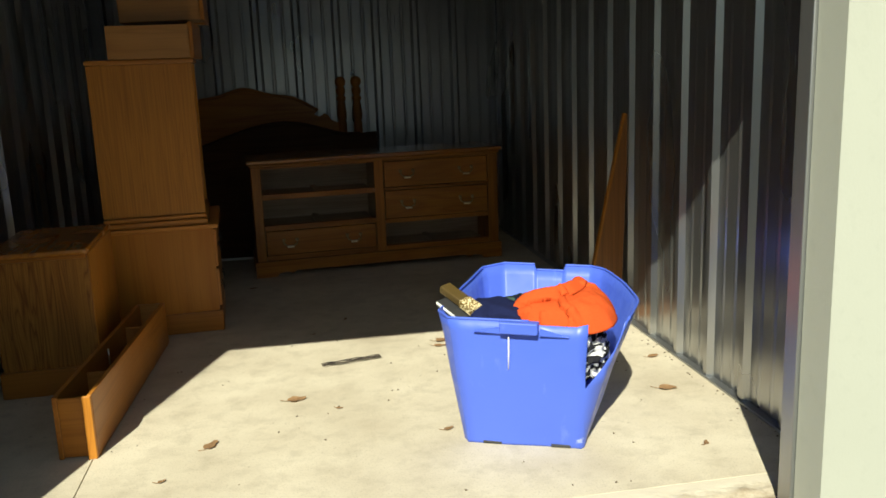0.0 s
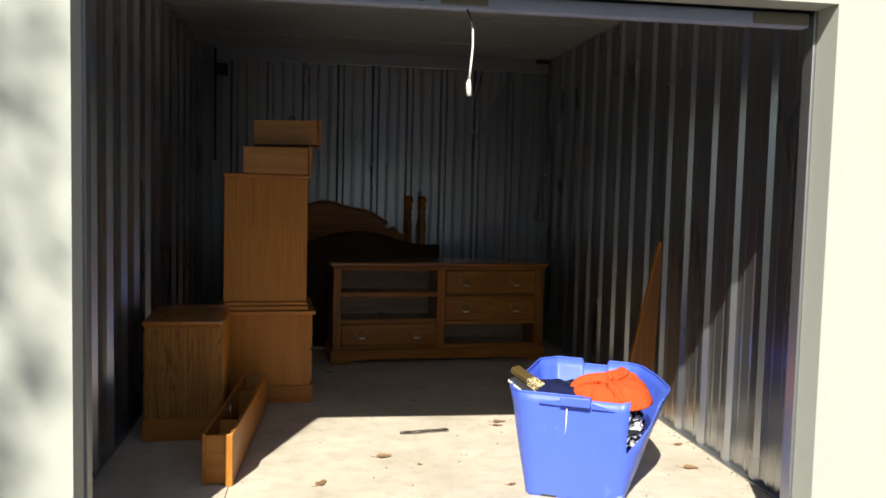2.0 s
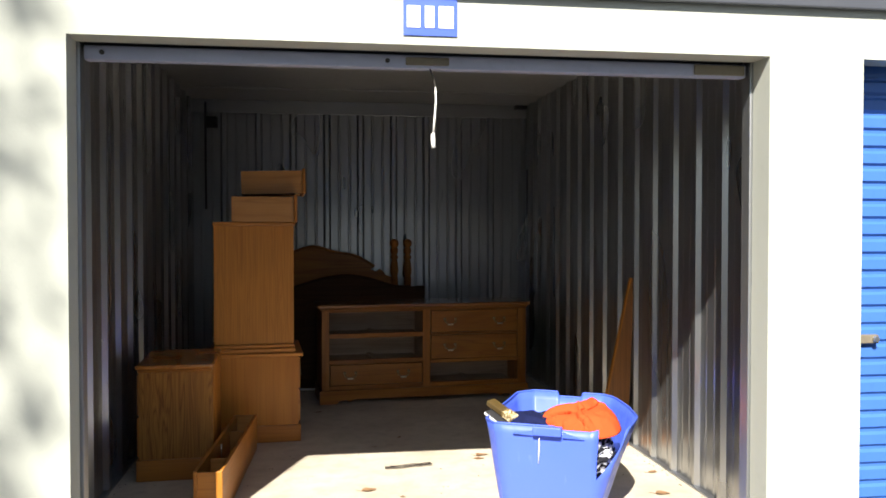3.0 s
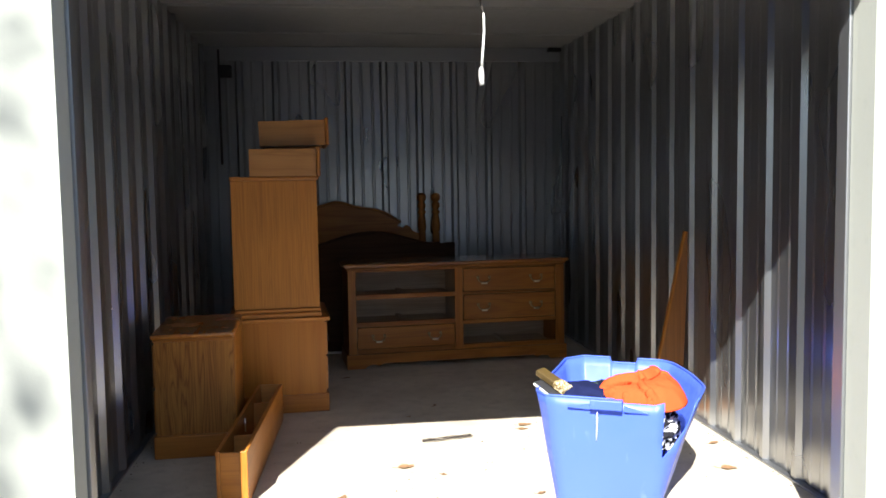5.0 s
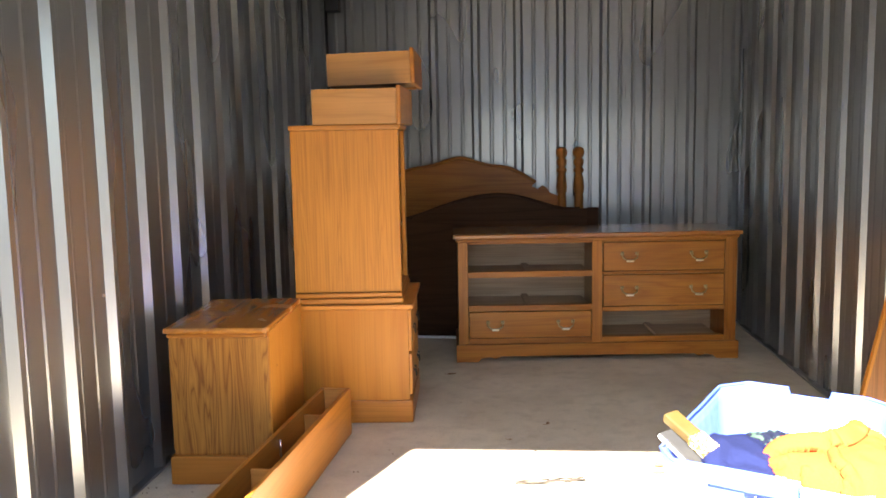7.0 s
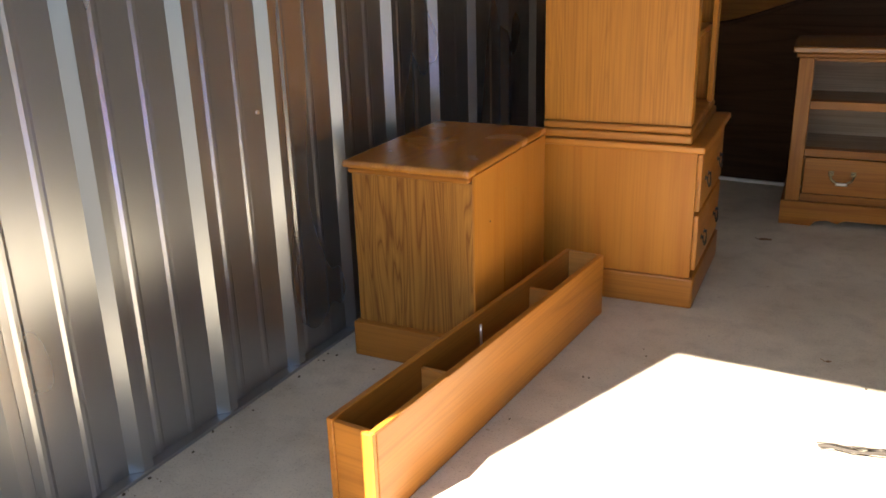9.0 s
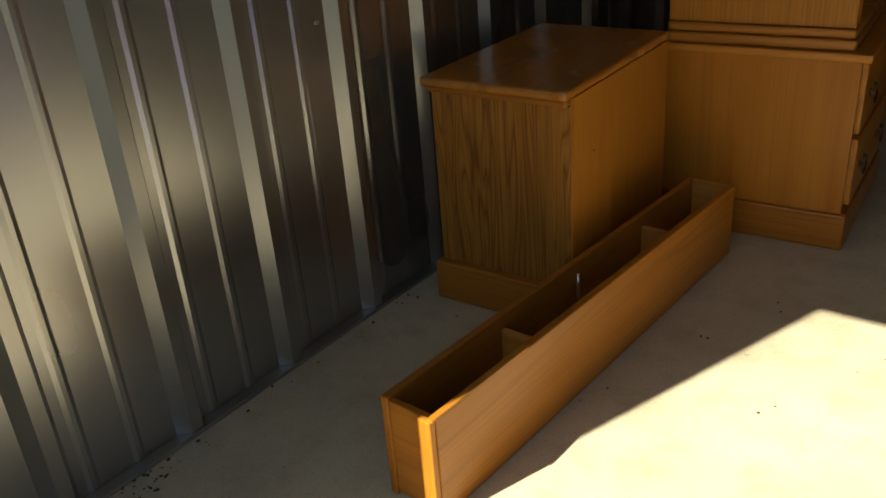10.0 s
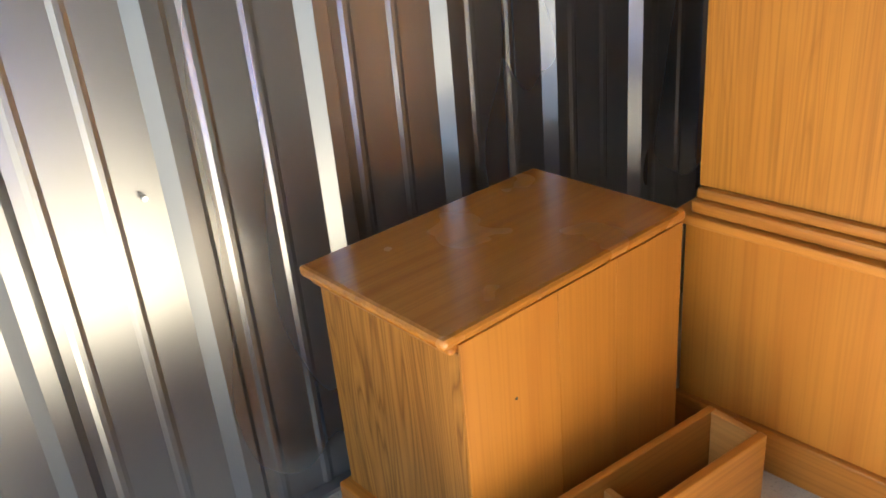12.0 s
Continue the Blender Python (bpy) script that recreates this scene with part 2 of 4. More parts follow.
LEAF = leaf_material()
GREEN = cloth("green_leaves", (0.06, 0.11, 0.03), 30.0, 0.6)
BARK = painted("grey_bark", (0.10, 0.08, 0.06), 0.9, 0.4, 0.6)
TWIG = painted("dark_bark", (0.045, 0.035, 0.028), 0.9, 0.4)
DUST = painted("crumbled_debris", (0.12, 0.09, 0.06), 0.95, 0.4)


# ---- mesh helpers ----
def part(name, bm, material, parent=None, label=""):
    me = bpy.data.meshes.new(name)
    bmesh.ops.recalc_face_normals(bm, faces=bm.faces)
    bm.to_mesh(me)
    bm.free()
    me.materials.append(material)
    ob = new(name, me)
    ob.parent = parent
    if label:
        tagged(ob, label)
    return ob


def thing(name, label, category, m=None, group="", kind=""):
    ob = tagged(new(name), label, category, group, kind)
    ob.empty_display_size = 0.1
    ob.matrix_basis = m or Matrix()
    return ob


def add_box(bm, x0, x1, y0, y1, z0, z1, bevel=0.0, m=None):
    t = bmesh.new()
    bmesh.ops.create_cube(t, size=1.0)
    for v in t.verts:
        v.co = Vector(((x0 + x1) / 2 + v.co.x * (x1 - x0), (y0 + y1) / 2 + v.co.y * (y1 - y0), (z0 + z1) / 2 + v.co.z * (z1 - z0)))
    if bevel:
        bmesh.ops.bevel(t, geom=t.edges[:], offset=bevel, segments=2, profile=0.5, affect="EDGES")
    if m:
        bmesh.ops.transform(t, matrix=m, verts=t.verts)
    me = bpy.data.meshes.new("tmp")
    t.to_mesh(me)
    t.free()
    bm.from_mesh(me)
    bpy.data.meshes.remove(me)
    return bm


def box(name, dims, material, parent=None, bevel=0.003, label="", m=None):
    return part(name, add_box(bmesh.new(), *dims, bevel, m), material, parent, label)


def prism(points, y0, y1):
    """A closed outline in x and z, given a thickness in y."""
    bm = bmesh.new()
    a = [bm.verts.new((x, y0, z)) for x, z in points]
    b = [bm.verts.new((x, y1, z)) for x, z in points]
    bm.faces.new(a)
    bm.faces.new(b[::-1])
    for i in range(len(a)):
        j = (i + 1) % len(a)
        bm.faces.new((a[i], b[i], b[j], a[j]))
    return bm


def tube(points, radius, sides=10):
    """A round tube along points; radius may be one number or one a point."""
    bm = bmesh.new()
    pts = [Vector(p) for p in points]
    rad = radius if isinstance(radius, (list, tuple)) else [radius] * len(pts)
    rings = []
    for i, p in enumerate(pts):
        d = (pts[min(i + 1, len(pts) - 1)] - pts[max(i - 1, 0)]).normalized()
        side = d.cross(Vector((0.31, 0.17, 0.93))).normalized()
        up = d.cross(side)
        rings.append([bm.verts.new(p + rad[i] * (math.cos(a) * side + math.sin(a) * up)) for a in (math.tau * k / sides for k in range(sides))])
    for r, q in zip(rings, rings[1:]):
        for k in range(sides):
            f = bm.faces.new((r[k], r[(k + 1) % sides], q[(k + 1) % sides], q[k]))
            f.smooth = True
    bm.faces.new(rings[0])
    bm.faces.new(rings[-1][::-1])
    return bm


def turned(profile, sides=18):
    """A turned post: radius and height rows, about z."""
    bm = bmesh.new()
    rings = [[bm.verts.new((r * math.cos(math.tau * k / sides), r * math.sin(math.tau * k / sides), z)) for k in range(sides)] for r, z in profile]
    for r, q in zip(rings, rings[1:]):
        for k in range(sides):
            f = bm.faces.new((r[k], r[(k + 1) % sides], q[(k + 1) % sides], q[k]))
            f.smooth = True
    bm.faces.new(rings[0])
    bm.faces.new(rings[-1][::-1])
    return bm


# ---- the building ----
XL, XR, YB = -1.55, 1.62, 5.05
OL, OR, OH = -1.295, 1.338, 2.094
NL, NR = 1.742, 4.37

ground = tagged(box("ground", (-150, 150, -150, 150, -0.30, -0.055), ASPHALT, None, 0), "dark grey worn asphalt driveway", "ground", kind="structure")

floor = thing("floor", "pale concrete slab floor with a control joint and stains", "floor", kind="structure")
box("slab", (XL - 0.06, -0.902, 0.36, YB + 0.06, -0.25, 0.0), CONCRETE, floor, 0.0012)
box("slab", (-0.898, XR + 0.06, 0.36, YB + 0.06, -0.25, 0.0), CONCRETE, floor, 0.0012)


def ragged_ledge():
    """The worn concrete sill under the door: a gentle fall with two crumbling edges."""
    bm = bmesh.new()
    nx, ny = 300, 44

    def fall(a, b, y):
        f = min(1.0, max(0.0, (a - y) / (a - b)))
        return f * f * (3 - 2 * f)

    grid = []
    for i in range(nx + 1):
        x = -1.9 + 4.2 * i / nx
        row = []
        for k in range(ny + 1):
            y = 0.3615 - 0.3615 * k / ny
            w = 0.030 * noise.noise((x * 2.2, 2.0, 0)) + 0.014 * noise.noise((x * 9, 7.0, 0)) + 0.007 * noise.noise((x * 31, 3.0, 0))
            z = -0.0012 - 0.009 * fall(0.275 + w, 0.235 + w, y) - 0.012 * fall(0.190 + 1.6 * w, 0.120 + 1.6 * w, y) - 0.05 * fall(0.03 + 0.6 * w, 0.0, y)
            rough = min(1.0, max(0.0, (0.34 - y) / 0.06))
            z += rough * (0.006 * noise.noise((x * 14, y * 22, 1.0)) + 0.0022 * noise.noise((x * 45, y * 60, 4.0)))
            row.append(bm.verts.new((x, y, z)))
        grid.append(row)
    for a, b in zip(grid, grid[1:]):
        for k in range(ny):
            bm.faces.new((a[k], a[k + 1], b[k + 1], b[k]))
    return bm


tagged(part("door_sill", ragged_ledge(), LEDGE), "chipped dirty concrete door sill at the slab edge", "sill", kind="structure")

front = thing("wall_front", "cream painted front wall with door openings", "wall", kind="structure")
box("pier", (-6.5, OL, 0.0, 0.13, -0.06, 2.47), STUCCO, front, 0)
box("pier", (OR, NL, 0.0, 0.13, -0.06, 2.47), STUCCO, front, 0)
box("pier", (NR, 8.0, 0.0, 0.13, -0.06, 2.47), STUCCO, front, 0)
box("lintel", (OL, OR, 0.0, 0.13, OH, 2.47), STUCCO, front, 0)
box("lintel", (NL, NR, 0.0, 0.13, OH, 2.47), STUCCO, front, 0)

roof = thing("roof", "blue standing seam metal roof with dark grey fascia", "roof", kind="structure")
box("fascia", (-6.6, 8.1, -0.035, -0.001, 2.285, 2.37), FASCIA_SHADE, roof, 0.006)
box("gutter_lip", (-6.6, 8.1, -0.05, -0.0355, 2.345, 2.385), FASCIA_SHADE, roof, 0.004)
eave = pose(0, -0.06, 2.388, 55)
box("eave_sheet", (-6.6, 8.1, 0.0, 0.35, 0.0, 0.02), BLUE_ROOF, roof, 0, "", eave)
tilt = pose(0, 0.11, 2.695, 2.2)
box("roof_sheet", (-6.6, 8.1, 0.0, 5.2, 0.0, 0.03), BLUE_ROOF, roof, 0, "", tilt)
for k in range(36):
    box("seam", (-6.5 + 0.405 * k, -6.47 + 0.405 * k, 0.0, 0.35, 0.02, 0.055), BLUE_ROOF, roof, 0, "", eave)
    box("seam", (-6.5 + 0.405 * k, -6.47 + 0.405 * k, 0.0, 5.2, 0.03, 0.07), BLUE_ROOF, roof, 0, "", tilt)

# unseen wall, added to cut the outside light that the steel reflects
tagged(box("unseen_wall_opposite", (-14, 14, -11.3, -11.0, -0.06, 2.9), STUCCO, None, 0), "unseen plain cream wall added across the driveway to cut light", "wall", kind="structure")


def rib_profile(ribs, small, bow, rise, between, flank):
    """Depth of a ribbed steel sheet along its width: tall ribs, two small ones between each pair, the pans a little sprung."""
    pts, foot = [], 0.0
    for c, after in zip(ribs, ribs[1:]):
        gap = after - c
        pts += [(c - 0.016 - flank, foot), (c - 0.016, rise + foot), (c + 0.016, rise + 0.6 * foot), (c + 0.036, 0.0)]
        for off in (between[0] * gap, between[1] * gap):
            base = bow * (off - 0.036)
            pts += [(c + off - 0.015, base), (c + off - 0.005, base + small), (c + off + 0.005, base + small), (c + off + 0.015, base)]
        foot = bow * (gap - 0.072)
    return pts


def depth_at(pts, u):
    for (a, da), (b, db) in zip(pts, pts[1:]):
        if a <= u <= b:
            return da + (db - da) * (u - a) / max(b - a, 1e-6)
    return 0.0


def stretch(pts, a, b):
    """The part of a profile between two places along the wall."""
    return [(a, depth_at(pts, a))] + [p for p in pts if a < p[0] < b] + [(b, depth_at(pts, b))]


def sheet(profile, place, z0, z1):
    bm = bmesh.new()
    low = [bm.verts.new(place(u, d, z0)) for u, d in profile]
    high = [bm.verts.new(place(u, d, z1)) for u, d in profile]
    for i in range(len(low) - 1):
        bm.faces.new((low[i], low[i + 1], high[i + 1], high[i]))
    return bm


def ribbed_wall(name, label, place, u0, u1, ribs, z0, z1, small=0.006, bow=0.0, rise=0.027, between=(0.36, 0.67), flank=0.02):
    """Sheets three ribs wide, lapped a little over one another."""
    wall = thing(name, label, "wall", kind="structure")
    pts = rib_profile(ribs, small, bow, rise, between, flank)
    joints = [u0] + [(a + b) / 2 for a, b in zip(ribs[2::3], ribs[3::3]) if u0 < (a + b) / 2 < u1] + [u1]
    for i, (a, b) in enumerate(zip(joints, joints[1:])):
        lap = 0.0014 * (i % 2)
        part("panel", sheet(stretch(pts, a, min(b + 0.012, u1)), lambda s, d, z: place(s, d + lap, z), z0, z1), STEEL, wall)
    return wall


RIBS_W = [-0.3095 + 0.3255 * k for k in range(18)]
RIBS_E = [-0.253 + 0.2995 * k for k in range(20)]
RIBS_N = [-1.886 + 0.3155 * k for k in range(13)]
west = ribbed_wall("wall_west", "ribbed galvanised steel partition wall, scuffed", lambda u, d, z: (XL - 0.012 + d, u, z), 0.13, YB, RIBS_W, 0.012, 2.612, 0.004, 0.015, 0.027, (0.22, 0.57), 0.026)
east = ribbed_wall("wall_east", "ribbed galvanised steel partition wall, scuffed", lambda u, d, z: (XR + 0.012 - d, u, z), 0.13, YB, RIBS_E, 0.012, 2.612, 0.003, 0.0, 0.024)
north = ribbed_wall("wall_north", "ribbed galvanised steel back wall", lambda u, d, z: (u, YB - d, z), XL - 0.03, XR + 0.03, RIBS_N, 0.012, 2.495)
box("core", (XL - 0.06, XL - 0.016, 0.09, YB + 0.10, -0.05, 2.62), STEEL_DARK, west, 0)
box("core", (XR + 0.016, XR + 0.06, 0.09, YB + 0.10, -0.05, 2.62), STEEL_DARK, east, 0)
box("core", (XL - 0.016, XR + 0.016, YB + 0.006, YB + 0.10, -0.05, 2.62), STEEL_DARK, north, 0)
box("top_channel", (XL, XR, YB - 0.034, YB + 0.004, 2.49, 2.612), STEEL_DARK, north, 0.003)
for wall, x0, x1 in ((west, XL - 0.012, XL + 0.026), (east, XR - 0.026, XR + 0.012)):
    box("base_channel", (x0, x1, 0.14, YB - 0.06, 0.0, 0.011), STEEL_DARK, wall, 0.002)
    box("corner_post", (x0 - 0.004, x1 + 0.004, 0.132, 0.20, 0.0, 2.58), STEEL_DARK, wall, 0.003)


def ceiling_mesh():
    """Lapped liner sheets with open joints between them, under a deck."""
    bm = add_box(bmesh.new(), XL - 0.06, XR + 0.06, 0.13, YB + 0.1, 2.665, 2.69)
    for y0, y1 in ((0.13, 1.70), (1.72, 3.245), (3.285, 4.29), (4.305, YB + 0.1)):
        add_box(bm, XL - 0.06, XR + 0.06, y0, y1, 2.615, 2.660)
    for y in (3.27, 4.30):
        add_box(bm, XL - 0.01, XR + 0.01, y + 0.02, y + 0.05, 2.606, 2.6145, 0.002)
    return bm


tagged(part("ceiling", ceiling_mesh(), CEILING), "pale grey metal roof liner with cross joints", "ceiling", kind="structure")


# ---- an unseen tree, added to throw shade on the wall beside the opening ----
def unseen_shade_tree(x, y):
    rnd = random.Random(11)
    t = thing("unseen_shade_tree", "unseen leafy tree added to shade the wall beside the opening", "tree", pose(x, y, -0.06))
    trunk = tube([(0, 0, 0), (0.06, 0.05, 3.0), (-0.06, 0.10, 6.2), (0.05, 0.0, 9.0), (0.0, 0.05, 11.4)], [0.26, 0.20, 0.15, 0.09, 0.03], 10)
    part("trunk", trunk, BARK, t)
    tips = []
    for k in range(30):
        a, z0 = k * 2.4, 6.2 + 0.17 * k
        r = rnd.uniform(0.7, 2.2)
        tip = Vector((r * math.cos(a), r * math.sin(a), z0 + rnd.uniform(0.4, 1.2)))
        mid = Vector((0.45 * tip.x, 0.45 * tip.y, z0 + 0.25))
        part("limb", tube([(0, 0, z0), mid, tip], [0.05, 0.035, 0.012], 6), BARK, t)
        tips += [tip, mid.lerp(tip, 0.6), mid]
    verts, faces = [], []
    for k in range(30000):
        c = rnd.choice(tips) + Vector((rnd.gauss(0, 0.5), rnd.gauss(0, 0.5), rnd.gauss(0, 0.45)))
        if math.hypot(c.x, c.y) > 2.35:
            continue
        turn = Euler((rnd.uniform(-0.9, 0.9), rnd.uniform(-0.9, 0.9), rnd.uniform(0, 6.3))).to_matrix()
        n = len(verts)
        for px, py, pz in ((-0.07, 0, 0), (0, 0.032, 0.008), (0.075, 0, -0.01), (0, -0.032, 0.008)):
            verts.append(c + turn @ Vector((px, py, pz)))
        faces.append((n, n + 1, n + 2, n + 3))
    me = bpy.data.meshes.new("crown")
    me.from_pydata(verts, [], faces)
    me.materials.append(GREEN)
    new("crown", me).parent = t


unseen_shade_tree(-7.09, -9.0)


# ---- doors ----
def curtain(x0, x1, z0, z1, y):
    """Shallow horizontal door slats."""
    bm = bmesh.new()
    rows, z = [], z1
    while z > z0:
        for dz, dy in ((0.0, 0.0), (0.012, 0.010), (0.052, 0.012), (0.064, 0.0), (0.074, 0.0)):
            rows.append((max(z - dz, z0), -dy))
        z -= 0.0755
    a = [bm.verts.new((x0, y + d, h)) for h, d in rows]
    b = [bm.verts.new((x1, y + d, h)) for h, d in rows]
    for i in range(len(rows) - 1):
        if rows[i][0] - rows[i + 1][0] > 1e-5 or rows[i][1] != rows[i + 1][1]:
            bm.faces.new((a[i], a[i + 1], b[i + 1], b[i]))
    return bm


door = thing("rolled_door", "roll-up steel door raised into its coil", "door", kind="structure")
# dark grey here stands for shade between lintel and bar, not door paint
part("curtain", curtain(OL + 0.01, OR - 0.01, 2.08, 2.24, 0.20), FASCIA_SHADE, door)
part("coil", tube([(OL + 0.02, 0.40, 2.40), (OR - 0.02, 0.40, 2.40)], 0.17, 28), BLUE_DOOR, door)
bar = box("bottom_bar", (OL + 0.02, OR - 0.02, 0.152, 0.205, 2.035, 2.088), BAR_PAINT, door, 0.006, "pale blue-grey bottom bar")
box("latch_plate", (-0.09, 0.08, 0.140, 0.153, 2.047, 2.077), BRACKET, bar, 0.004, "grey steel lift handle")
box("stop_plate", (1.09, OR - 0.03, 0.142, 0.153, 2.041, 2.083), BRACKET, bar, 0.004, "grey steel stop")
for x in (-1.21, -0.16):
    part("bolt", tube([(x, 0.142, 2.062), (x, 0.154, 2.062)], 0.009, 8), BLACKISH, bar)
for x0, x1 in ((OL - 0.07, OL + 0.012), (OR - 0.012, OR + 0.07)):
    box("guide_track", (x0, x1, 0.133, 0.20, -0.02, 2.2), STEEL_DARK, door, 0.004)

rope = thing("pull_rope", "frayed white pull rope hanging from the raised door", "rope", pose(0.018, 0.105, 0))
part("thin_cord", tube([(-0.012, 0.06, 2.04), (-0.004, 0.02, 2.0), (0.002, 0, 1.95)], 0.0035, 6), TWIG, rope)
part("strand", tube([(0.002, 0, 1.958), (0.004, 0.002, 1.9), (-0.001, 0, 1.84), (-0.006, 0.001, 1.775)], [0.003, 0.0036, 0.004, 0.0042], 10), ROPE, rope)
part("knot", tube([(-0.006, 0, 1.782), (-0.008, 0, 1.772), (-0.007, 0, 1.755), (-0.006, 0.001, 1.738), (-0.004, 0.002, 1.724)], [0.0045, 0.008, 0.0095, 0.008, 0.009], 10), ROPE, rope)

neighbour = thing("neighbour_door", "closed blue roll-up steel door with a latch", "door", kind="structure")
part("curtain", curtain(NL - 0.02, NR + 0.02, -0.04, 2.2, 0.20), BLUE_DOOR, neighbour)
latch = box("latch", (NL + 0.085, NL + 0.20, 0.165, 0.196, 0.925, 0.962), BRACKET, neighbour, 0.004, "tarnished steel slide latch")
part("pin", tube([(NL + 0.18, 0.148, 0.945), (NL + 0.18, 0.168, 0.945)], 0.012, 10), SCREW, latch)
box("guide_track", (NL - 0.02, NL + 0.03, 0.133, 0.18, -0.02, 2.2), STEEL_DARK, neighbour, 0.003)

sign = thing("unit_sign", "blue square plaque with white characters above the opening", "sign")
box("plate", (-0.115, 0.086, -0.006, -0.0015, 2.127, 2.268), SIGN_BLUE, sign, 0.001)
for x0, x1 in ((-0.102, -0.052), (-0.035, 0.0), (0.016, 0.072)):
    box("character_bar", (x0, x1, -0.0085, -0.006, 2.156, 2.237), SIGN_WHITE, sign, 0.0008)

junction = thing("junction_box", "small dark metal junction box on the back wall", "box", pose(-1.36, YB - 0.06, 2.345))
box("case", (-0.05, 0.05, -0.05, 0.05, 0.0, 0.10), BLACKISH, junction, 0.006)
part("conduit", tube([(-0.06, 0.02, 0.24), (-0.06, 0.02, -0.30), (-0.058, 0.02, -0.75)], 0.011, 8), BLACKISH, junction)
bracket = thing("wall_bracket", "small dark steel bracket under the roof", "bracket", pose(1.555, YB - 0.07, 2.572))
box("plate", (-0.06, 0.06, -0.03, 0.03, 0.0, 0.035), BLACKISH, bracket, 0.004)


# ---- furniture ----
def bail_pull(parent, x, y, z, m=None, worn=BRIGHT):
    """A drop handle that faces -y: two rosettes, a drooping bail and its brighter middle, in one mesh."""
    pts = [(-0.045, 0.014, 0.002), (-0.047, 0.018, -0.006), (-0.043, 0.021, -0.022), (-0.030, 0.023, -0.030), (-0.016, 0.024, -0.040), (0.016, 0.024, -0.040), (0.030, 0.023, -0.030), (0.043, 0.021, -0.022), (0.047, 0.018, -0.006), (0.045, 0.014, 0.002)]
    r = tube([(x + a, y - b, z + c) for a, b, c in pts], 0.005, 8)
    for k in (-1, 1):
        add_box(r, x + k * 0.045 - 0.011, x + k * 0.045 + 0.011, y - 0.006, y, z - 0.009, z + 0.013, 0.004)
        add_box(r, x + k * 0.045 - 0.006, x + k * 0.045 + 0.006, y - 0.022, y - 0.004, z - 0.004, z + 0.007, 0.002)
    dark = len(r.faces)
    add_box(r, x - 0.024, x + 0.024, y - 0.032, y - 0.018, z - 0.048, z - 0.034, 0.005)
    r.faces.ensure_lookup_table()
    for f in r.faces[dark:]:
        f.material_index = 1
    handle = part("handle", r, BRASS, parent, "antique brass drop handle with a bright grip")
    handle.data.materials.append(worn)
    if m:
        handle.data.transform(m)
    return handle


def build_dresser():
    d = thing("dresser", "brown oak double dresser with three drawers missing", "dresser", pose(-0.378, 3.773, 0, 0, 0, 4.4))
    w, dep = 1.72, 0.47
    box("top", (-0.028, w + 0.028, -0.03, dep + 0.005, 0.772, 0.80), TOP_X, d, 0.007)
    box("top_moulding", (-0.012, w + 0.012, -0.014, dep, 0.752, 0.7715), BROWN_X, d, 0.006)
    for x0, x1 in ((0.0, 0.018), (w - 0.018, w)):
        box("side_panel", (x0, x1, 0.002, dep, 0.02, 0.752), BROWN_Z, d, 0.002)
    cols = ((0.062, 0.828), (0.892, 1.646))
    for x0, x1 in ((0.0, 0.062), (0.828, 0.892), (1.646, w)):
        box("stile", (x0, x1, -0.006, 0.02, 0.11, 0.7515), BROWN_Z, d, 0.003)
    for x0, x1 in cols:
        rails = ((0.738, 0.7515), (0.529, 0.565), (0.318, 0.352), (0.112, 0.146)) if x0 < 0.5 else ((0.742, 0.7515), (0.538, 0.556), (0.306, 0.336), (0.112, 0.146))
        for z0, z1 in rails:
            box("rail", (x0 + 0.001, x1 - 0.001, -0.004, 0.05, z0, z1), BROWN_X, d, 0.002)
        for z in (0.545, 0.335, 0.125):
            box("runner", ((x0 + x1) / 2 - 0.02, (x0 + x1) / 2 + 0.02, 0.05, dep - 0.02, z - 0.004, z + 0.012), RAW_X, d, 0.001)
            box("dust_panel", (x0, x1, 0.05, dep - 0.012, z - 0.010, z - 0.0045), RAW_X, d, 0)
    box("divider", (0.852, 0.868, 0.02, dep - 0.012, 0.11, 0.7515), RAW_X, d, 0)
    box("back_panel", (0.018, w - 0.018, dep - 0.010, dep, 0.06, 0.752), RAW_X, d, 0)
    # plinth with a scalloped lower edge
    pts = [(-0.016, 0.0), (-0.016, 0.108), (w + 0.016, 0.108), (w + 0.016, 0.0), (w - 0.12, 0.0)]
    pts += [(w - 0.14, 0.022), (w - 0.19, 0.030), (w - 0.23, 0.018), (w - 0.26, 0.034)]
    pts += [(0.26, 0.034), (0.23, 0.018), (0.19, 0.030), (0.14, 0.022), (0.12, 0.0)]
    part("plinth", prism(pts, -0.018, 0.012), BROWN_X, d)
    for x0, x1 in ((-0.016, 0.004), (w - 0.004, w + 0.016)):
        box("plinth_return", (x0, x1, 0.0125, dep, 0.0, 0.108), BROWN_X, d, 0.003)
    box("plinth_cap", (-0.010, w + 0.010, -0.013, 0.012, 0.1085, 0.1115), BROWN_X, d, 0.001)
    for (x0, x1), z0, z1 in ((cols[0], 0.150, 0.314), (cols[1], 0.560, 0.738), (cols[1], 0.340, 0.534)):
        f = bmesh.new()
        add_box(f, x0 + 0.006, x1 - 0.006, -0.012, 0.012, z0, z1, 0.004)
        front_panel = part("drawer_front", f, BROWN_X, d)
        for hx in (x0 + 0.165, x1 - 0.165):
            bail_pull(front_panel, hx, -0.0125, (z0 + z1) / 2 + 0.016)
    return d


build_dresser()


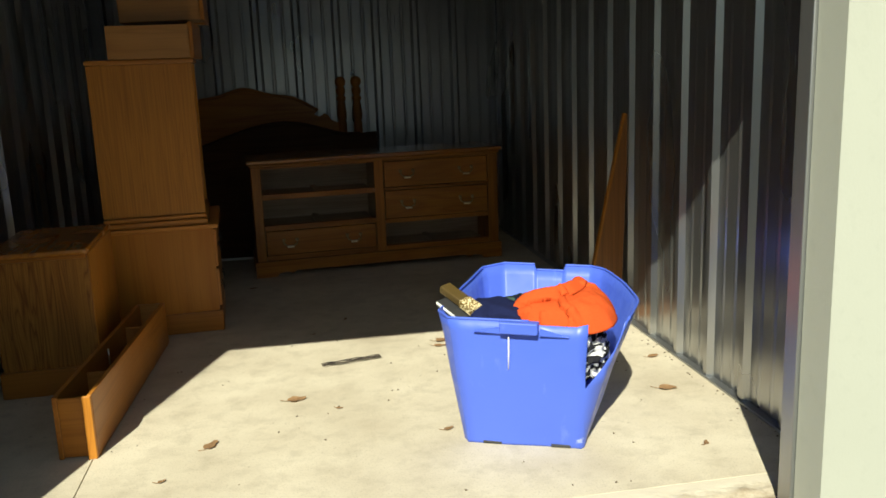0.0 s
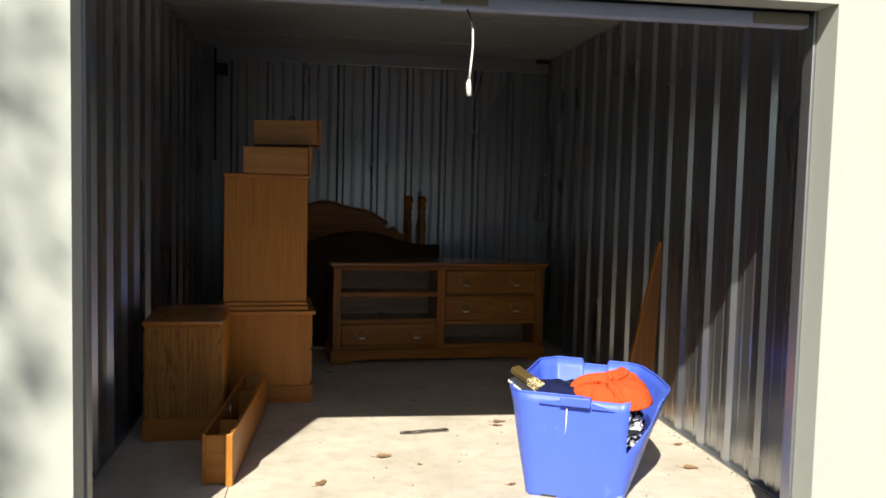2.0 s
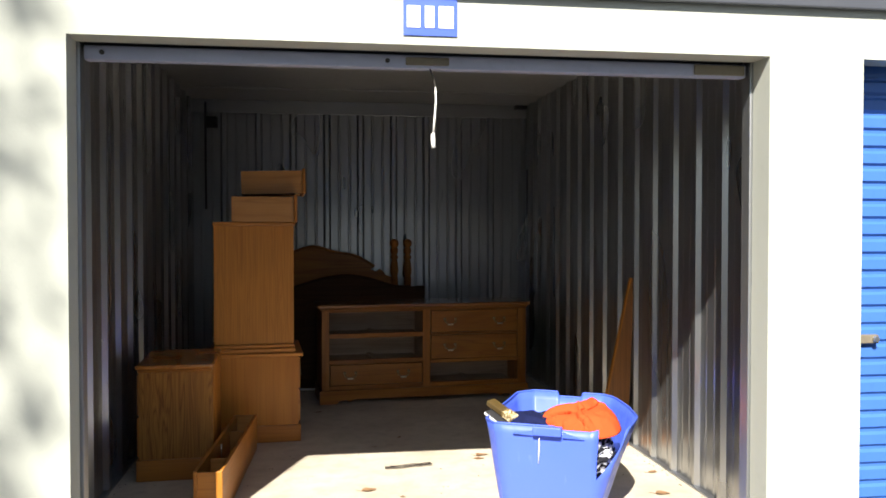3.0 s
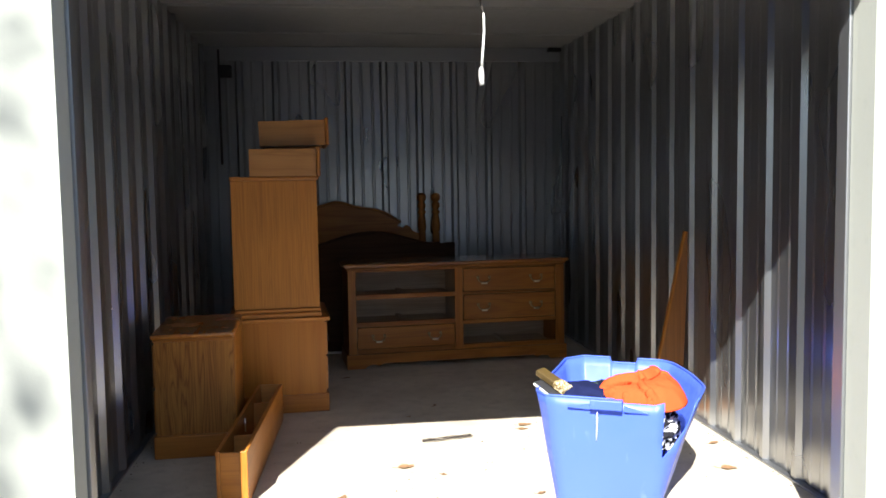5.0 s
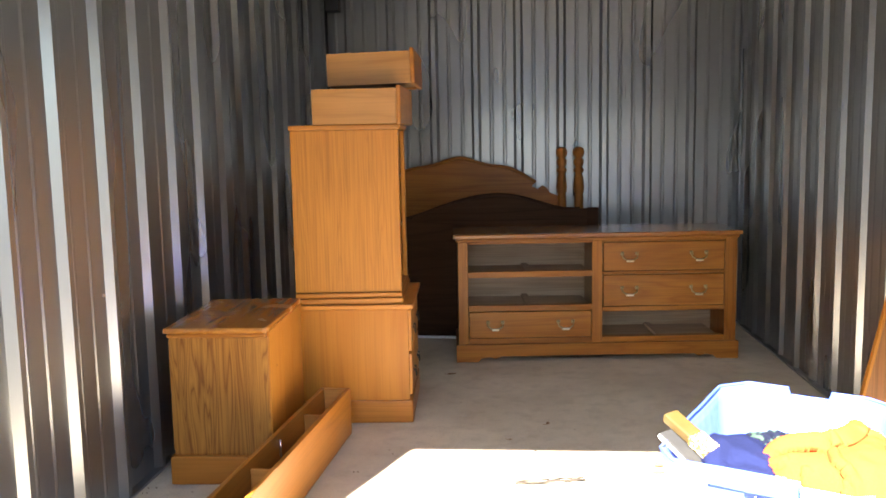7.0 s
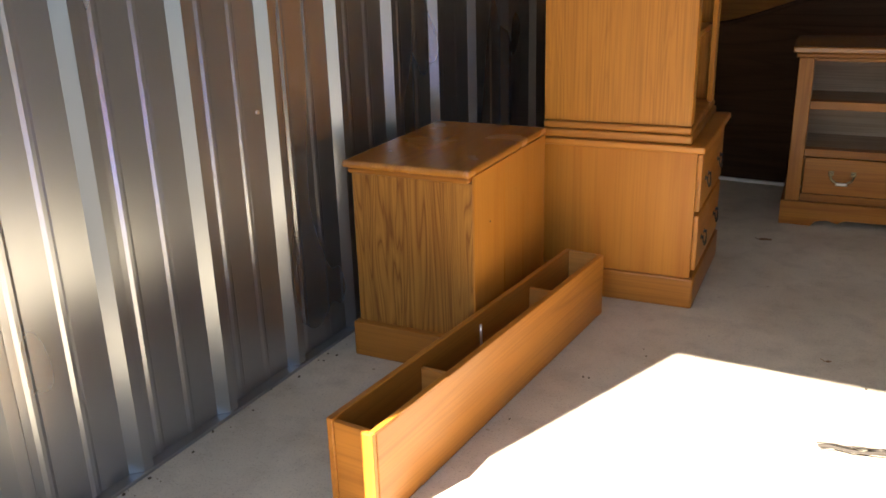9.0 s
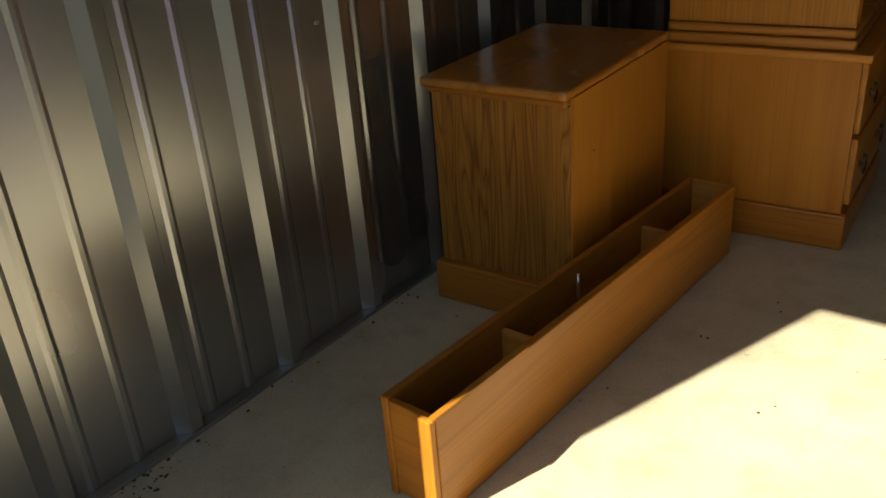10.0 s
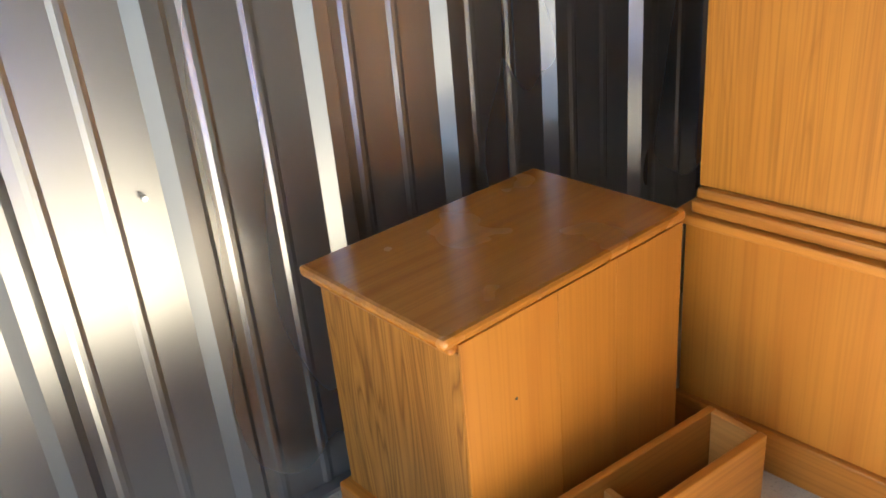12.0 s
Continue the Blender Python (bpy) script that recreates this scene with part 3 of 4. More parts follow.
def build_chest():
    """The lower part of a tall cabinet, its drawers facing the middle of the room."""
    c = thing("chest", "honey oak chest of drawers under a hutch", "chest", pose(-1.078, 2.576, 0, 0, 0, 3.5))
    w, dep = 0.535, 0.60
    box("top", (-0.052, w + 0.030, -0.048, dep + 0.02, 0.573, 0.597), OAK_X, c, 0.006)
    box("side_panel", (-0.042, w, 0.0, 0.018, 0.02, 0.572), PALE_Z, c, 0.002)
    box("side_panel", (-0.042, w, dep - 0.018, dep, 0.02, 0.572), PALE_Z, c, 0.002)
    box("back_panel", (-0.042, -0.03, 0.0185, dep - 0.0185, 0.03, 0.572), PALE_Z, c, 0)
    box("carcass", (0.02, w - 0.03, 0.02, dep - 0.02, 0.05, 0.56), RAW_X, c, 0)
    box("plinth", (-0.05, w + 0.016, -0.016, 0.006, 0.0, 0.112), OAK_X, c, 0.006)
    box("plinth_front", (w - 0.02, w + 0.016, 0.0065, dep, 0.0, 0.112), OAK_Y, c, 0.005)
    turn = pose(0, 0, 0, 0, 0, 90)
    for z0, z1 in ((0.13, 0.335), (0.35, 0.555)):
        f = box("drawer_front", (w - 0.022, w + 0.014, 0.03, dep - 0.03, z0, z1), OAK_Y, c, 0.005)
        for hy in (0.15, 0.45):
            m = Matrix.Translation((w + 0.0145, hy, (z0 + z1) / 2)) @ turn
            bail_pull(f, 0, 0, 0, m @ Matrix.Diagonal((0.8, 0.5, 0.8, 1.0)), BLACKISH).data.materials[0] = BLACKISH
    h = thing("hutch", "tall narrow honey oak hutch standing on the chest", "hutch", pose(-1.084, 2.566, 0.5975, 0, 0, 4.3))
    w2 = 0.514
    box("base_moulding", (-0.004, w2 + 0.010, -0.026, dep, 0.0, 0.030), OAK_X, h, 0.008)
    box("base_step", (0.0, w2 + 0.004, -0.014, dep - 0.01, 0.0305, 0.056), OAK_X, h, 0.008)
    box("side_panel", (0.0, w2, 0.0, 0.02, 0.0565, 0.836), OAK_Z, h, 0.003)
    box("side_panel", (0.0, w2, dep - 0.04, dep - 0.02, 0.0565, 0.836), OAK_Z, h, 0.003)
    box("back_panel", (0.0, 0.012, 0.02, dep - 0.04, 0.0565, 0.836), PALE_Z, h, 0)
    for z in (0.33, 0.59):
        box("shelf", (0.012, w2 - 0.02, 0.02, dep - 0.04, z, z + 0.02), OAK_Y, h, 0.002)
    box("front_stile", (w2 - 0.02, w2, 0.0205, 0.07, 0.0565, 0.836), OAK_Z, h, 0.002)
    box("front_stile", (w2 - 0.02, w2, dep - 0.09, dep - 0.0405, 0.0565, 0.836), OAK_Z, h, 0.002)
    box("cornice", (-0.006, w2 + 0.012, -0.012, dep, 0.8365, 0.862), OAK_X, h, 0.007)


build_chest()


def build_drawer(m, label, h):
    """A loose drawer: its plain side faces the opening, its front the middle of the room."""
    d = thing("loose_drawer", label, "drawer", m, "drawers stacked on the hutch")
    w, l = 0.42, 0.52
    box("side", (0.0, w - 0.02, 0.0, 0.014, 0.0, h - 0.012), PALE_X, d, 0.002)
    box("side", (0.0, w - 0.02, l - 0.014, l, 0.0, h - 0.012), PALE_X, d, 0.002)
    box("back", (0.0, 0.014, 0.0145, l - 0.0145, 0.0, h - 0.012), PALE_X, d, 0.002)
    box("bottom", (0.0145, w - 0.02, 0.0145, l - 0.0145, 0.012, 0.018), RAW_X, d, 0)
    box("front", (w - 0.0195, w + 0.002, -0.022, l + 0.022, -0.004, h), OAK_Y, d, 0.006)
    return d


build_drawer(pose(-0.968, 2.55, 1.4605, 0, 0, 1.5), "honey oak loose drawer lying on the hutch top", 0.176)
build_drawer(pose(-0.912, 2.66, 1.6425, 0, -1.4, 2.5), "honey oak loose drawer stacked crooked on another drawer", 0.166)


def build_low_cabinet():
    c = thing("low_cabinet", "honey oak low cabinet with a moulded top, back turned outward", "cabinet", pose(-1.414, 1.811, 0, 0, 0, 2.2))
    w, l = 0.408, 0.612
    box("top", (-0.012, w + 0.002, -0.035, l + 0.012, 0.628, 0.652), TOP_Y, c, 0.009)
    box("top_moulding", (-0.004, w - 0.0065, -0.018, l, 0.608, 0.6275), OAK_X, c, 0.008)
    box("end_panel", (0.0, w - 0.006, 0.0, 0.02, 0.02, 0.6075), BOLD_Z, c, 0.003, "boldly grained oak end panel")
    box("end_panel", (0.0, w - 0.006, l - 0.02, l, 0.02, 0.6075), OAK_Z, c, 0.003)
    for y0, y1 in ((0.0, 0.235), (0.2365, 0.40), (0.4015, l)):
        box("back_board", (w - 0.0055, w, y0, y1, 0.03, 0.6272), PALE_Z, c, 0.0008)
    box("carcass", (0.03, w - 0.03, 0.0205, l - 0.0205, 0.03, 0.60), RAW_X, c, 0)
    for z0, z1 in ((0.13, 0.35), (0.365, 0.59)):
        box("drawer_front", (-0.012, 0.028, 0.022, l - 0.022, z0, z1), OAK_Y, c, 0.004)
    box("plinth", (-0.012, w - 0.004, -0.026, 0.012, 0.0, 0.118), OAK_X, c, 0.006)
    box("plinth_side", (-0.012, 0.010, 0.0125, l, 0.0, 0.118), OAK_Y, c, 0.005)
    part("screw", tube([(w - 0.001, 0.12, 0.46), (w + 0.0015, 0.12, 0.46)], 0.003, 8), BLACKISH, c)


build_low_cabinet()


def build_long_box():
    b = thing("long_box", "long open honey oak box with dividers lying on the floor", "box", pose(-0.880, 1.072, 0, 0, 0, -3.2))
    l, h, w = 1.365, 0.247, 0.142
    face = box("front_board", (-0.020, 0.0, 0.0, l, 0.0, h), OAK_Y, b, 0.003)
    box("edge_strip", (-0.034, -0.0005, -0.016, -0.0005, 0.0, h + 0.002), OAK_Z, b, 0.004, "oak moulding on the board end")
    box("top_strip", (-0.012, 0.003, -0.012, 0.30, h + 0.0005, h + 0.007), OAK_Y, b, 0.002)
    box("rear_board", (-w, -w + 0.018, 0.0, l, 0.0, h), OAK_Y, b, 0.003)
    for y in (0.004, 0.372, 1.025, l - 0.02):
        low = 0.035 if 0.1 < y < 1.2 else 0.0
        box("divider", (-w + 0.0185, -0.0205, y, y + 0.016, 0.0065, h - low - (0.0 if y > 0.1 else 0.008)), PALE_X if y > 0.1 else OAK_X, b, 0.002)
    box("bottom_board", (-w + 0.0185, -0.0205, 0.021, l - 0.021, 0.0, 0.006), RAW_X, b, 0)
    part("bolt", tube([(-w + 0.024, 0.69, 0.14), (-w + 0.024, 0.69, 0.215)], 0.004, 8), SCREW, b)
    for piece in b.children:
        for v in piece.data.vertices:
            v.co.z *= 0.985 - 0.065 * v.co.y


build_long_box()


def build_headboard():
    h = thing("headboard", "brown oak arched headboard leaning on the back wall", "headboard", pose(0, 4.93, 0, -2.2))
    arch = [(-1.00, 1.05)] + [(-0.44 + 0.56 * s, 1.232 - 0.165 * (abs(s) ** 1.7) + 0.012 * math.cos(9 * s)) for s in (i / 14 for i in range(-14, 15))] + [(0.125, 1.055), (0.10, 1.03)]
    pts = [(-1.18, 0.35)] + [(-1.18, 0.97), (-1.10, 1.04), (-1.02, 1.06)] + arch + [(0.145, 1.01), (0.18, 1.035), (0.21, 1.02), (0.235, 0.98), (0.30, 0.955), (0.30, 0.35)]
    part("panel", prism(pts, -0.012, 0.014), BROWN_X, h)
    rim = [(-0.44 + 0.57 * s, -0.016, 1.236 - 0.165 * (abs(s) ** 1.7) + 0.012 * math.cos(9 * s)) for s in (i / 20 for i in range(-20, 21))]
    part("cap_moulding", tube(rim, 0.013, 8), BROWN_X, h)
    prof = [(0.034, 0.0), (0.034, 0.96), (0.028, 0.975), (0.036, 0.99), (0.040, 1.03), (0.032, 1.10), (0.025, 1.13), (0.037, 1.145), (0.037, 1.16), (0.024, 1.175), (0.036, 1.20), (0.038, 1.225), (0.024, 1.245), (0.040, 1.265), (0.043, 1.29), (0.036, 1.312), (0.015, 1.325)]
    prof = [(r, z * 0.994) for r, z in prof]
    for x in (0.322, -1.215):
        p = part("post", turned(prof), BROWN_Z, h)
        p.location = (x, 0, 0)
    f = thing("footboard_post", "turned brown oak bed post leaning on the back wall", "bed post", pose(0.445, 4.90, 0, -2.0))
    part("post", turned(prof), BROWN_Z, f)


build_headboard()


def build_dark_headboard():
    d = thing("dark_headboard", "dark stained wooden headboard with an arched top", "headboard", pose(0, 4.47, 0, -3.0))
    top = [(-1.15, 0.82)]
    for i in range(31):
        x = -1.0 + 1.42 * i / 30
        half = 0.72 if x < -0.14 else 0.46
        top.append((x, (0.825 if x < -0.14 else 0.896) + (0.175 if x < -0.14 else 0.102) * math.cos(0.5 * math.pi * min(1.0, abs(x + 0.14) / half)) ** 1.4))
    top += [(0.48, 0.90), (0.545, 0.90)]
    pts = [(-1.15, 0.0)] + top + [(0.545, 0.0)]
    part("panel", prism(pts, -0.014, 0.014), DARK_X, d)
    box("post", (0.47, 0.55, -0.022, 0.022, 0.0, 0.903), DARK_X, d, 0.004)
    rim = [(x, -0.02, z) for x, z in top[1:-2]]
    part("cap_moulding", tube(rim, 0.012, 8), DARK_X, d)


build_dark_headboard()

plank = thing("leaning_board", "tapered oak board leaning against the steel wall", "board")
bmp = prism([(1.372, 0.0), (1.585, 0.0), (1.588, 0.3), (1.618, 1.095), (1.60, 1.095)], 2.15, 2.172)
part("board", bmp, oak("mottled_oak_z", "z", (0.30, 0.12, 0.028), (0.20, 0.075, 0.015), 0.45), plank)
bme = prism([(1.360, 0.0), (1.3715, 0.0), (1.5995, 1.095), (1.591, 1.098)], 2.146, 2.176)
part("edge_band", bme, PALE_Z, plank, "paler raw edge of the board")


# ---- the tote and what lies in it ----
TOTE = pose(0.666, 0.770, 0.0, 0, 0, -22.8)


def build_tote():
    t = thing("plastic_tote", "blue plastic storage tote with a split flared side", "storage tote", TOTE)
    H = 0.478
    # wall outlines from the split corner round to the flared panel: base and rim
    base = [(0.205, 0.0), (-0.212, 0.0), (-0.232, 0.03), (-0.205, 0.60), (-0.165, 0.68), (0.165, 0.665), (0.205, 0.60), (0.216, 0.33), (0.222, 0.14), (0.216, 0.02)]
    rim = [(0.232, -0.035), (-0.270, 0.0), (-0.325, 0.085), (-0.285, 0.785), (-0.200, 0.875), (0.195, 0.835), (0.262, 0.775), (0.345, 0.55), (0.402, 0.28), (0.365, 0.05)]
    steps = [0.0, 0.02, 0.12, 0.24, 0.36, 0.5, 0.64, 0.78, 0.90, 1.0]
    bm = bmesh.new()
    fine_b, fine_r, side = [], [], []
    for i in range(len(base) - 1):
        k = 48 if i == 4 else 12 if (Vector(base[i]) - Vector(base[i + 1])).length > 0.1 else 4
        for j in range(k):
            f = j / k
            fine_b.append(Vector(base[i]).lerp(Vector(base[i + 1]), f))
            fine_r.append(Vector(rim[i]).lerp(Vector(rim[i + 1]), f))
            side.append((i, f))
    fine_b.append(Vector(base[-1]))
    fine_r.append(Vector(rim[-1]))
    side.append((len(base) - 1, 0.0))
    n = len(fine_b)
    for _ in range(10):
        for ring in (fine_b, fine_r):
            ring[1:-1] = [(a + 2 * b + c) / 4 if k >= 6 else b for a, b, c, (k, f) in zip(ring, ring[1:], ring[2:], side[1:])]

    def point(i, s):
        b, r = fine_b[i], fine_r[i]
        flare = 1.0 + 0.3 * max(0.0, (i - n + 13) / 12)
        p = b.lerp(r, s ** flare)
        k, f = side[i]
        top = H
        if k == 4 and 0.36 < f < 0.70:
            top = H - 0.026
        if k == 0 and 0.02 < f < 0.35:
            top = H - 0.012
        dent = 0.005 * noise.noise((p.x * 6, p.y * 6, s * 3))
        bow = 0.012 * math.sin(math.pi * s) * (1 if k == 0 else 0)
        return Vector((p.x + dent, p.y + dent - bow, top * s))

    cols = [[bm.verts.new(point(i, s)) for s in steps] for i in range(n)]
    # the torn edge: whole up to a third of the height, then peeled outward with the side
    tear = 5
    torn = cols[0][:tear + 1]
    start, end = point(0, steps[tear]), point(n - 1, 1.0) + Vector((-0.012, -0.016, -0.012))
    for k in range(tear + 1, len(steps)):
        f = (steps[k] - steps[tear]) / (1 - steps[tear])
        jag = 0.008 * noise.noise((9.0, k * 1.7, 2.0))
        torn.append(bm.verts.new(start.lerp(end, f ** 0.9) + Vector((0.02 * math.sin(math.pi * f) + jag, 0, 0))))
    for a, c in zip(cols + [], cols[1:] + [torn]):
        for k in range(len(steps) - 1):
            bm.faces.new((a[k], c[k], c[k + 1], a[k + 1]))
    bm.faces.new([c[0] for c in cols][::-1])
    for f in bm.faces:
        f.smooth = True
    body = part("body", bm, BLUE_PLASTIC, t)
    so = body.modifiers.new("thick", "SOLIDIFY")
    so.thickness, so.offset = 0.0035, 0.0

    def rim_piece(i0, i1, rad=0.0052):
        return part("rim", tube([point(i, 1.0) + Vector((0, 0, 0.001)) for i in range(i0, i1 + 1)], rad, 8), BLUE_PLASTIC, t)

    where = [i for i, (k, f) in enumerate(side) if k == 4]
    rim_piece(5, where[0] + 17)
    rim_piece(where[0] + 18, where[0] + 33)
    rim_piece(where[0] + 34, n - 1)
    near = pose(0, 0, 0, 0, 0, -4)
    lip = add_box(bmesh.new(), -0.075, 0.062, -0.056, -0.014, H - 0.040, H + 0.003, 0.005, near)
    part("handle", lip, BLUE_PLASTIC, t)
    part("rib", prism([(-0.175, H - 0.040), (-0.076, H - 0.022), (-0.076, H - 0.046)], -0.028, -0.014), BLUE_PLASTIC, t)
    part("rib", prism([(0.063, H - 0.022), (0.165, H - 0.050), (0.063, H - 0.046)], -0.040, -0.022), BLUE_PLASTIC, t)
    far = pose(0, 0, 0, 0, 0, -5)
    part("handle", add_box(bmesh.new(), -0.170, -0.02, 0.846, 0.856, H - 0.050, H - 0.042, 0.003, far), BLUE_PLASTIC, t)
    for x in (-0.12, 0.13):
        box("foot", (x - 0.035, x + 0.035, -0.006, 0.02, 0.0, 0.012), BLACKISH, t, 0.003)
    drip = tube([(-0.048, -0.031, 0.425), (-0.049, -0.030, 0.36), (-0.052, -0.026, 0.30)], [0.0022, 0.0028, 0.0018], 6)
    part("drip_streak", drip, SIGN_WHITE, t, "dried white paint drip")
    return t


build_tote()


def lump(cx, cy, cz, rx, ry, rz, seed, folds=0.25, freq=3.0, sub=5, turn=0.0):
    """A crumpled heap of cloth: a dome pushed into folds."""
    bm = bmesh.new()
    bmesh.ops.create_icosphere(bm, subdivisions=sub, radius=1.0)
    for v in bm.verts:
        p = v.co.copy()
        q = p * freq + Vector((seed, seed * 1.7, seed * 0.6))
        fold = 1.0 - abs(noise.noise(q + 0.7 * noise.noise_vector(q * 0.7))) * 2.0
        d = 1.0 + folds * (fold - 0.5) + 0.04 * noise.noise(p * 14)
        v.co = Vector((p.x * rx * d, p.y * ry * d, max(p.z, -0.35) * rz * d))
    bmesh.ops.transform(bm, matrix=pose(cx, cy, cz, 0, 0, turn), verts=bm.verts)
    for f in bm.faces:
        f.smooth = True
    return bm


def in_tote(name, label, category, bm, material):
    ob = part(name, bm, material)
    ob.matrix_basis = TOTE
    return tagged(ob, label, category)


in_tote("white_cloth", "crumpled white cloth filling the tote", "cloth", lump(-0.02, 0.38, 0.27, 0.19, 0.31, 0.12, 3.1), WHITE_CLOTH)
in_tote("patterned_cloth", "crumpled black and white striped cloth", "cloth", lump(0.185, 0.185, 0.29, 0.10, 0.15, 0.14, 8.2, 0.25, 2.6, 5, -10), PATTERN)


def near_line(line, x, y):
    """Distance from a place to a bent line, and on which side of it the place lies."""
    best, side, out = 9.0, 1.0, Vector((0.0, 1.0))
    for (ax, ay), (bx, by) in zip(line, line[1:]):
        dx, dy = bx - ax, by - ay
        f = min(1.0, max(0.0, ((x - ax) * dx + (y - ay) * dy) / (dx * dx + dy * dy)))
        d = math.hypot(x - ax - f * dx, y - ay - f * dy)
        if d < best:
            best, side, out = d, 1.0 if dx * (y - ay) - dy * (x - ax) > 0 else -1.0, Vector((-dy, dx)).normalized()
    return best, side, out


def fleece_heap():
    """A soft garment folded over itself: a puffy heap, one thick flap lying over the rest, creases pressed in."""
    outline = [(-0.105, 0.125), (0.0, 0.28), (0.11, 0.36), (0.19, 0.385), (0.262, 0.375), (0.308, 0.28), (0.328, 0.17), (0.312, 0.095), (0.25, 0.045), (0.15, 0.015), (0.02, 0.025), (-0.05, 0.065)]
    flap = [(-0.02, 0.135), (0.03, 0.147), (0.105, 0.163), (0.153, 0.211), (0.172, 0.26), (0.188, 0.334)]
    creases = ([(0.11, 0.177), (0.133, 0.09), (0.187, 0.045)], [(0.165, 0.062), (0.155, 0.0)], [(-0.075, 0.112), (0.0, 0.085)], [(0.185, 0.27), (0.23, 0.285)], [(0.06, 0.05), (0.07, 0.02)])
    cx, cy, turns, rings = 0.135, 0.20, 180, 60
    loop = [Vector(outline[k % 12]).lerp(Vector(outline[(k + 1) % 12]), f / 15) for k in range(12) for f in range(15)]
    for _ in range(14):
        loop = [(loop[i - 1] + 2 * loop[i] + loop[(i + 1) % len(loop)]) / 4 for i in range(len(loop))]
    loop = [loop[int(i * len(loop) / turns)] for i in range(turns)]
    bm = bmesh.new()

    def place(x, y, r):
        z = 0.430 + 0.092 * (1 - r ** 5) + 0.12 * (y - 0.15) + 0.03 * (x - 0.1)
        px, py = x, y
        for line, lip, reach in [(flap, 0.034, 0.040)] + [(c, 0.015, 0.022) for c in creases]:
            d, side, out = near_line(line, x, y)
            f = max(0.0, 1 - d / reach)
            if side > 0:
                px, py = px - out.x * lip * f * f, py - out.y * lip * f * f
                z += 0.8 * lip * math.sin(math.pi * f) * (1 - r ** 6)
            else:
                z -= 1.1 * lip * f * f
        return Vector((px, py, z + 0.008 * noise.noise((x * 13, y * 13, 3.0)) + 0.003 * noise.noise((x * 34, y * 34, 5.0))))

    rows = []
    for k in range(rings + 1):
        r = k / rings
        rows.append([bm.verts.new(place(cx + r * (p.x - cx), cy + r * (p.y - cy), r)) for p in loop] if k else [bm.verts.new(place(cx, cy, 0.0))])
    rows.append([bm.verts.new((cx + 0.7 * (p.x - cx), cy + 0.7 * (p.y - cy), 0.41)) for p in loop])
    for i in range(turns):
        j = (i + 1) % turns
        bm.faces.new((rows[0][0], rows[1][i], rows[1][j]))
        for a, b in zip(rows[1:], rows[2:]):
            bm.faces.new((a[i], b[i], b[j], a[j]))
    bm.faces.new(rows[-1])
    for f in bm.faces:
        f.smooth = True
    return bm


in_tote("orange_fleece", "folded bright orange fleece garment on top of the tote", "garment", fleece_heap(), ORANGE)
in_tote("navy_cloth", "navy blue folded cloth", "cloth", lump(-0.125, 0.17, 0.438, 0.105, 0.16, 0.062, 5.5, 0.16, 1.3, 5, 28), NAVY)
in_tote("green_cloth", "dark green and navy patterned cloth", "cloth", lump(-0.05, 0.40, 0.395, 0.11, 0.10, 0.062, 6.4, 0.25, 2.5), MULTI)

bronze = thing("bronze_box", "bronze-brown box with a speckled gold end, tilted in the tote", "box", TOTE @ pose(-0.329, 0.213, 0.548, 8, 20, -34))
box("case", (0.0, 0.112, -0.026, 0.026, -0.03, 0.0), OLIVE, bronze, 0.005)
box("end_band", (0.1125, 0.185, -0.028, 0.028, -0.032, 0.002), GLITTER, bronze, 0.005, "gold speckled end")
dark_box = thing("black_case", "flat black case with a white edge wedged under the bronze box", "case", TOTE @ pose(-0.325, 0.185, 0.503, 8, 22, -34))
box("case", (0.0, 0.22, -0.040, 0.035, -0.024, 0.0), BLACKISH, dark_box, 0.005)
box("edge_trim", (0.004, 0.15, -0.045, -0.0405, -0.012, -0.002), SIGN_WHITE, dark_box, 0.001, "white edge")


# ---- small things on floor and walls ----
# a white line along the foot of the dark headboard
strip = thing("white_strip", "thin white strip on the floor", "strip", pose(-0.59, 4.425, 0, 0, 0, -3))
box("strip", (-0.22, 0.22, -0.010, 0.010, 0.0, 0.016), SIGN_WHITE, strip, 0.003)


def leaf(x, y, size, turn, seed):
    rnd = random.Random(seed)
    bm = bmesh.new()
    outline = []
    for k in range(14):
        a = math.tau * k / 14
        r = size * (0.62 + 0.38 * abs(math.cos(1.5 * a))) * rnd.uniform(0.8, 1.1)
        outline.append((r * math.cos(a), 0.55 * r * math.sin(a)))
    ring = [bm.verts.new((px, py, 0.003 + 0.20 * abs(py) + 0.10 * size * rnd.random())) for px, py in outline]
    mid = bm.verts.new((0, 0, 0.003))
    for k in range(14):
        bm.faces.new((mid, ring[k], ring[(k + 1) % 14]))
    ext = bmesh.ops.extrude_face_region(bm, geom=bm.faces[:])
    for v in ext["geom"]:
        if isinstance(v, bmesh.types.BMVert):
            v.co.z += 0.0012
    ob = thing("dry_leaf", "curled dry brown leaf on the concrete", "leaf", pose(x, y, 0.0, 0, 0, turn), "dry leaves on the floor")
    part("blade", bm, LEAF, ob)
    part("stem", tube([(-size * 0.5, 0, 0.004), (-size * 0.9, 0.006, 0.004), (-size * 1.3, 0.02, 0.006)], 0.0012, 6), LEAF, ob)


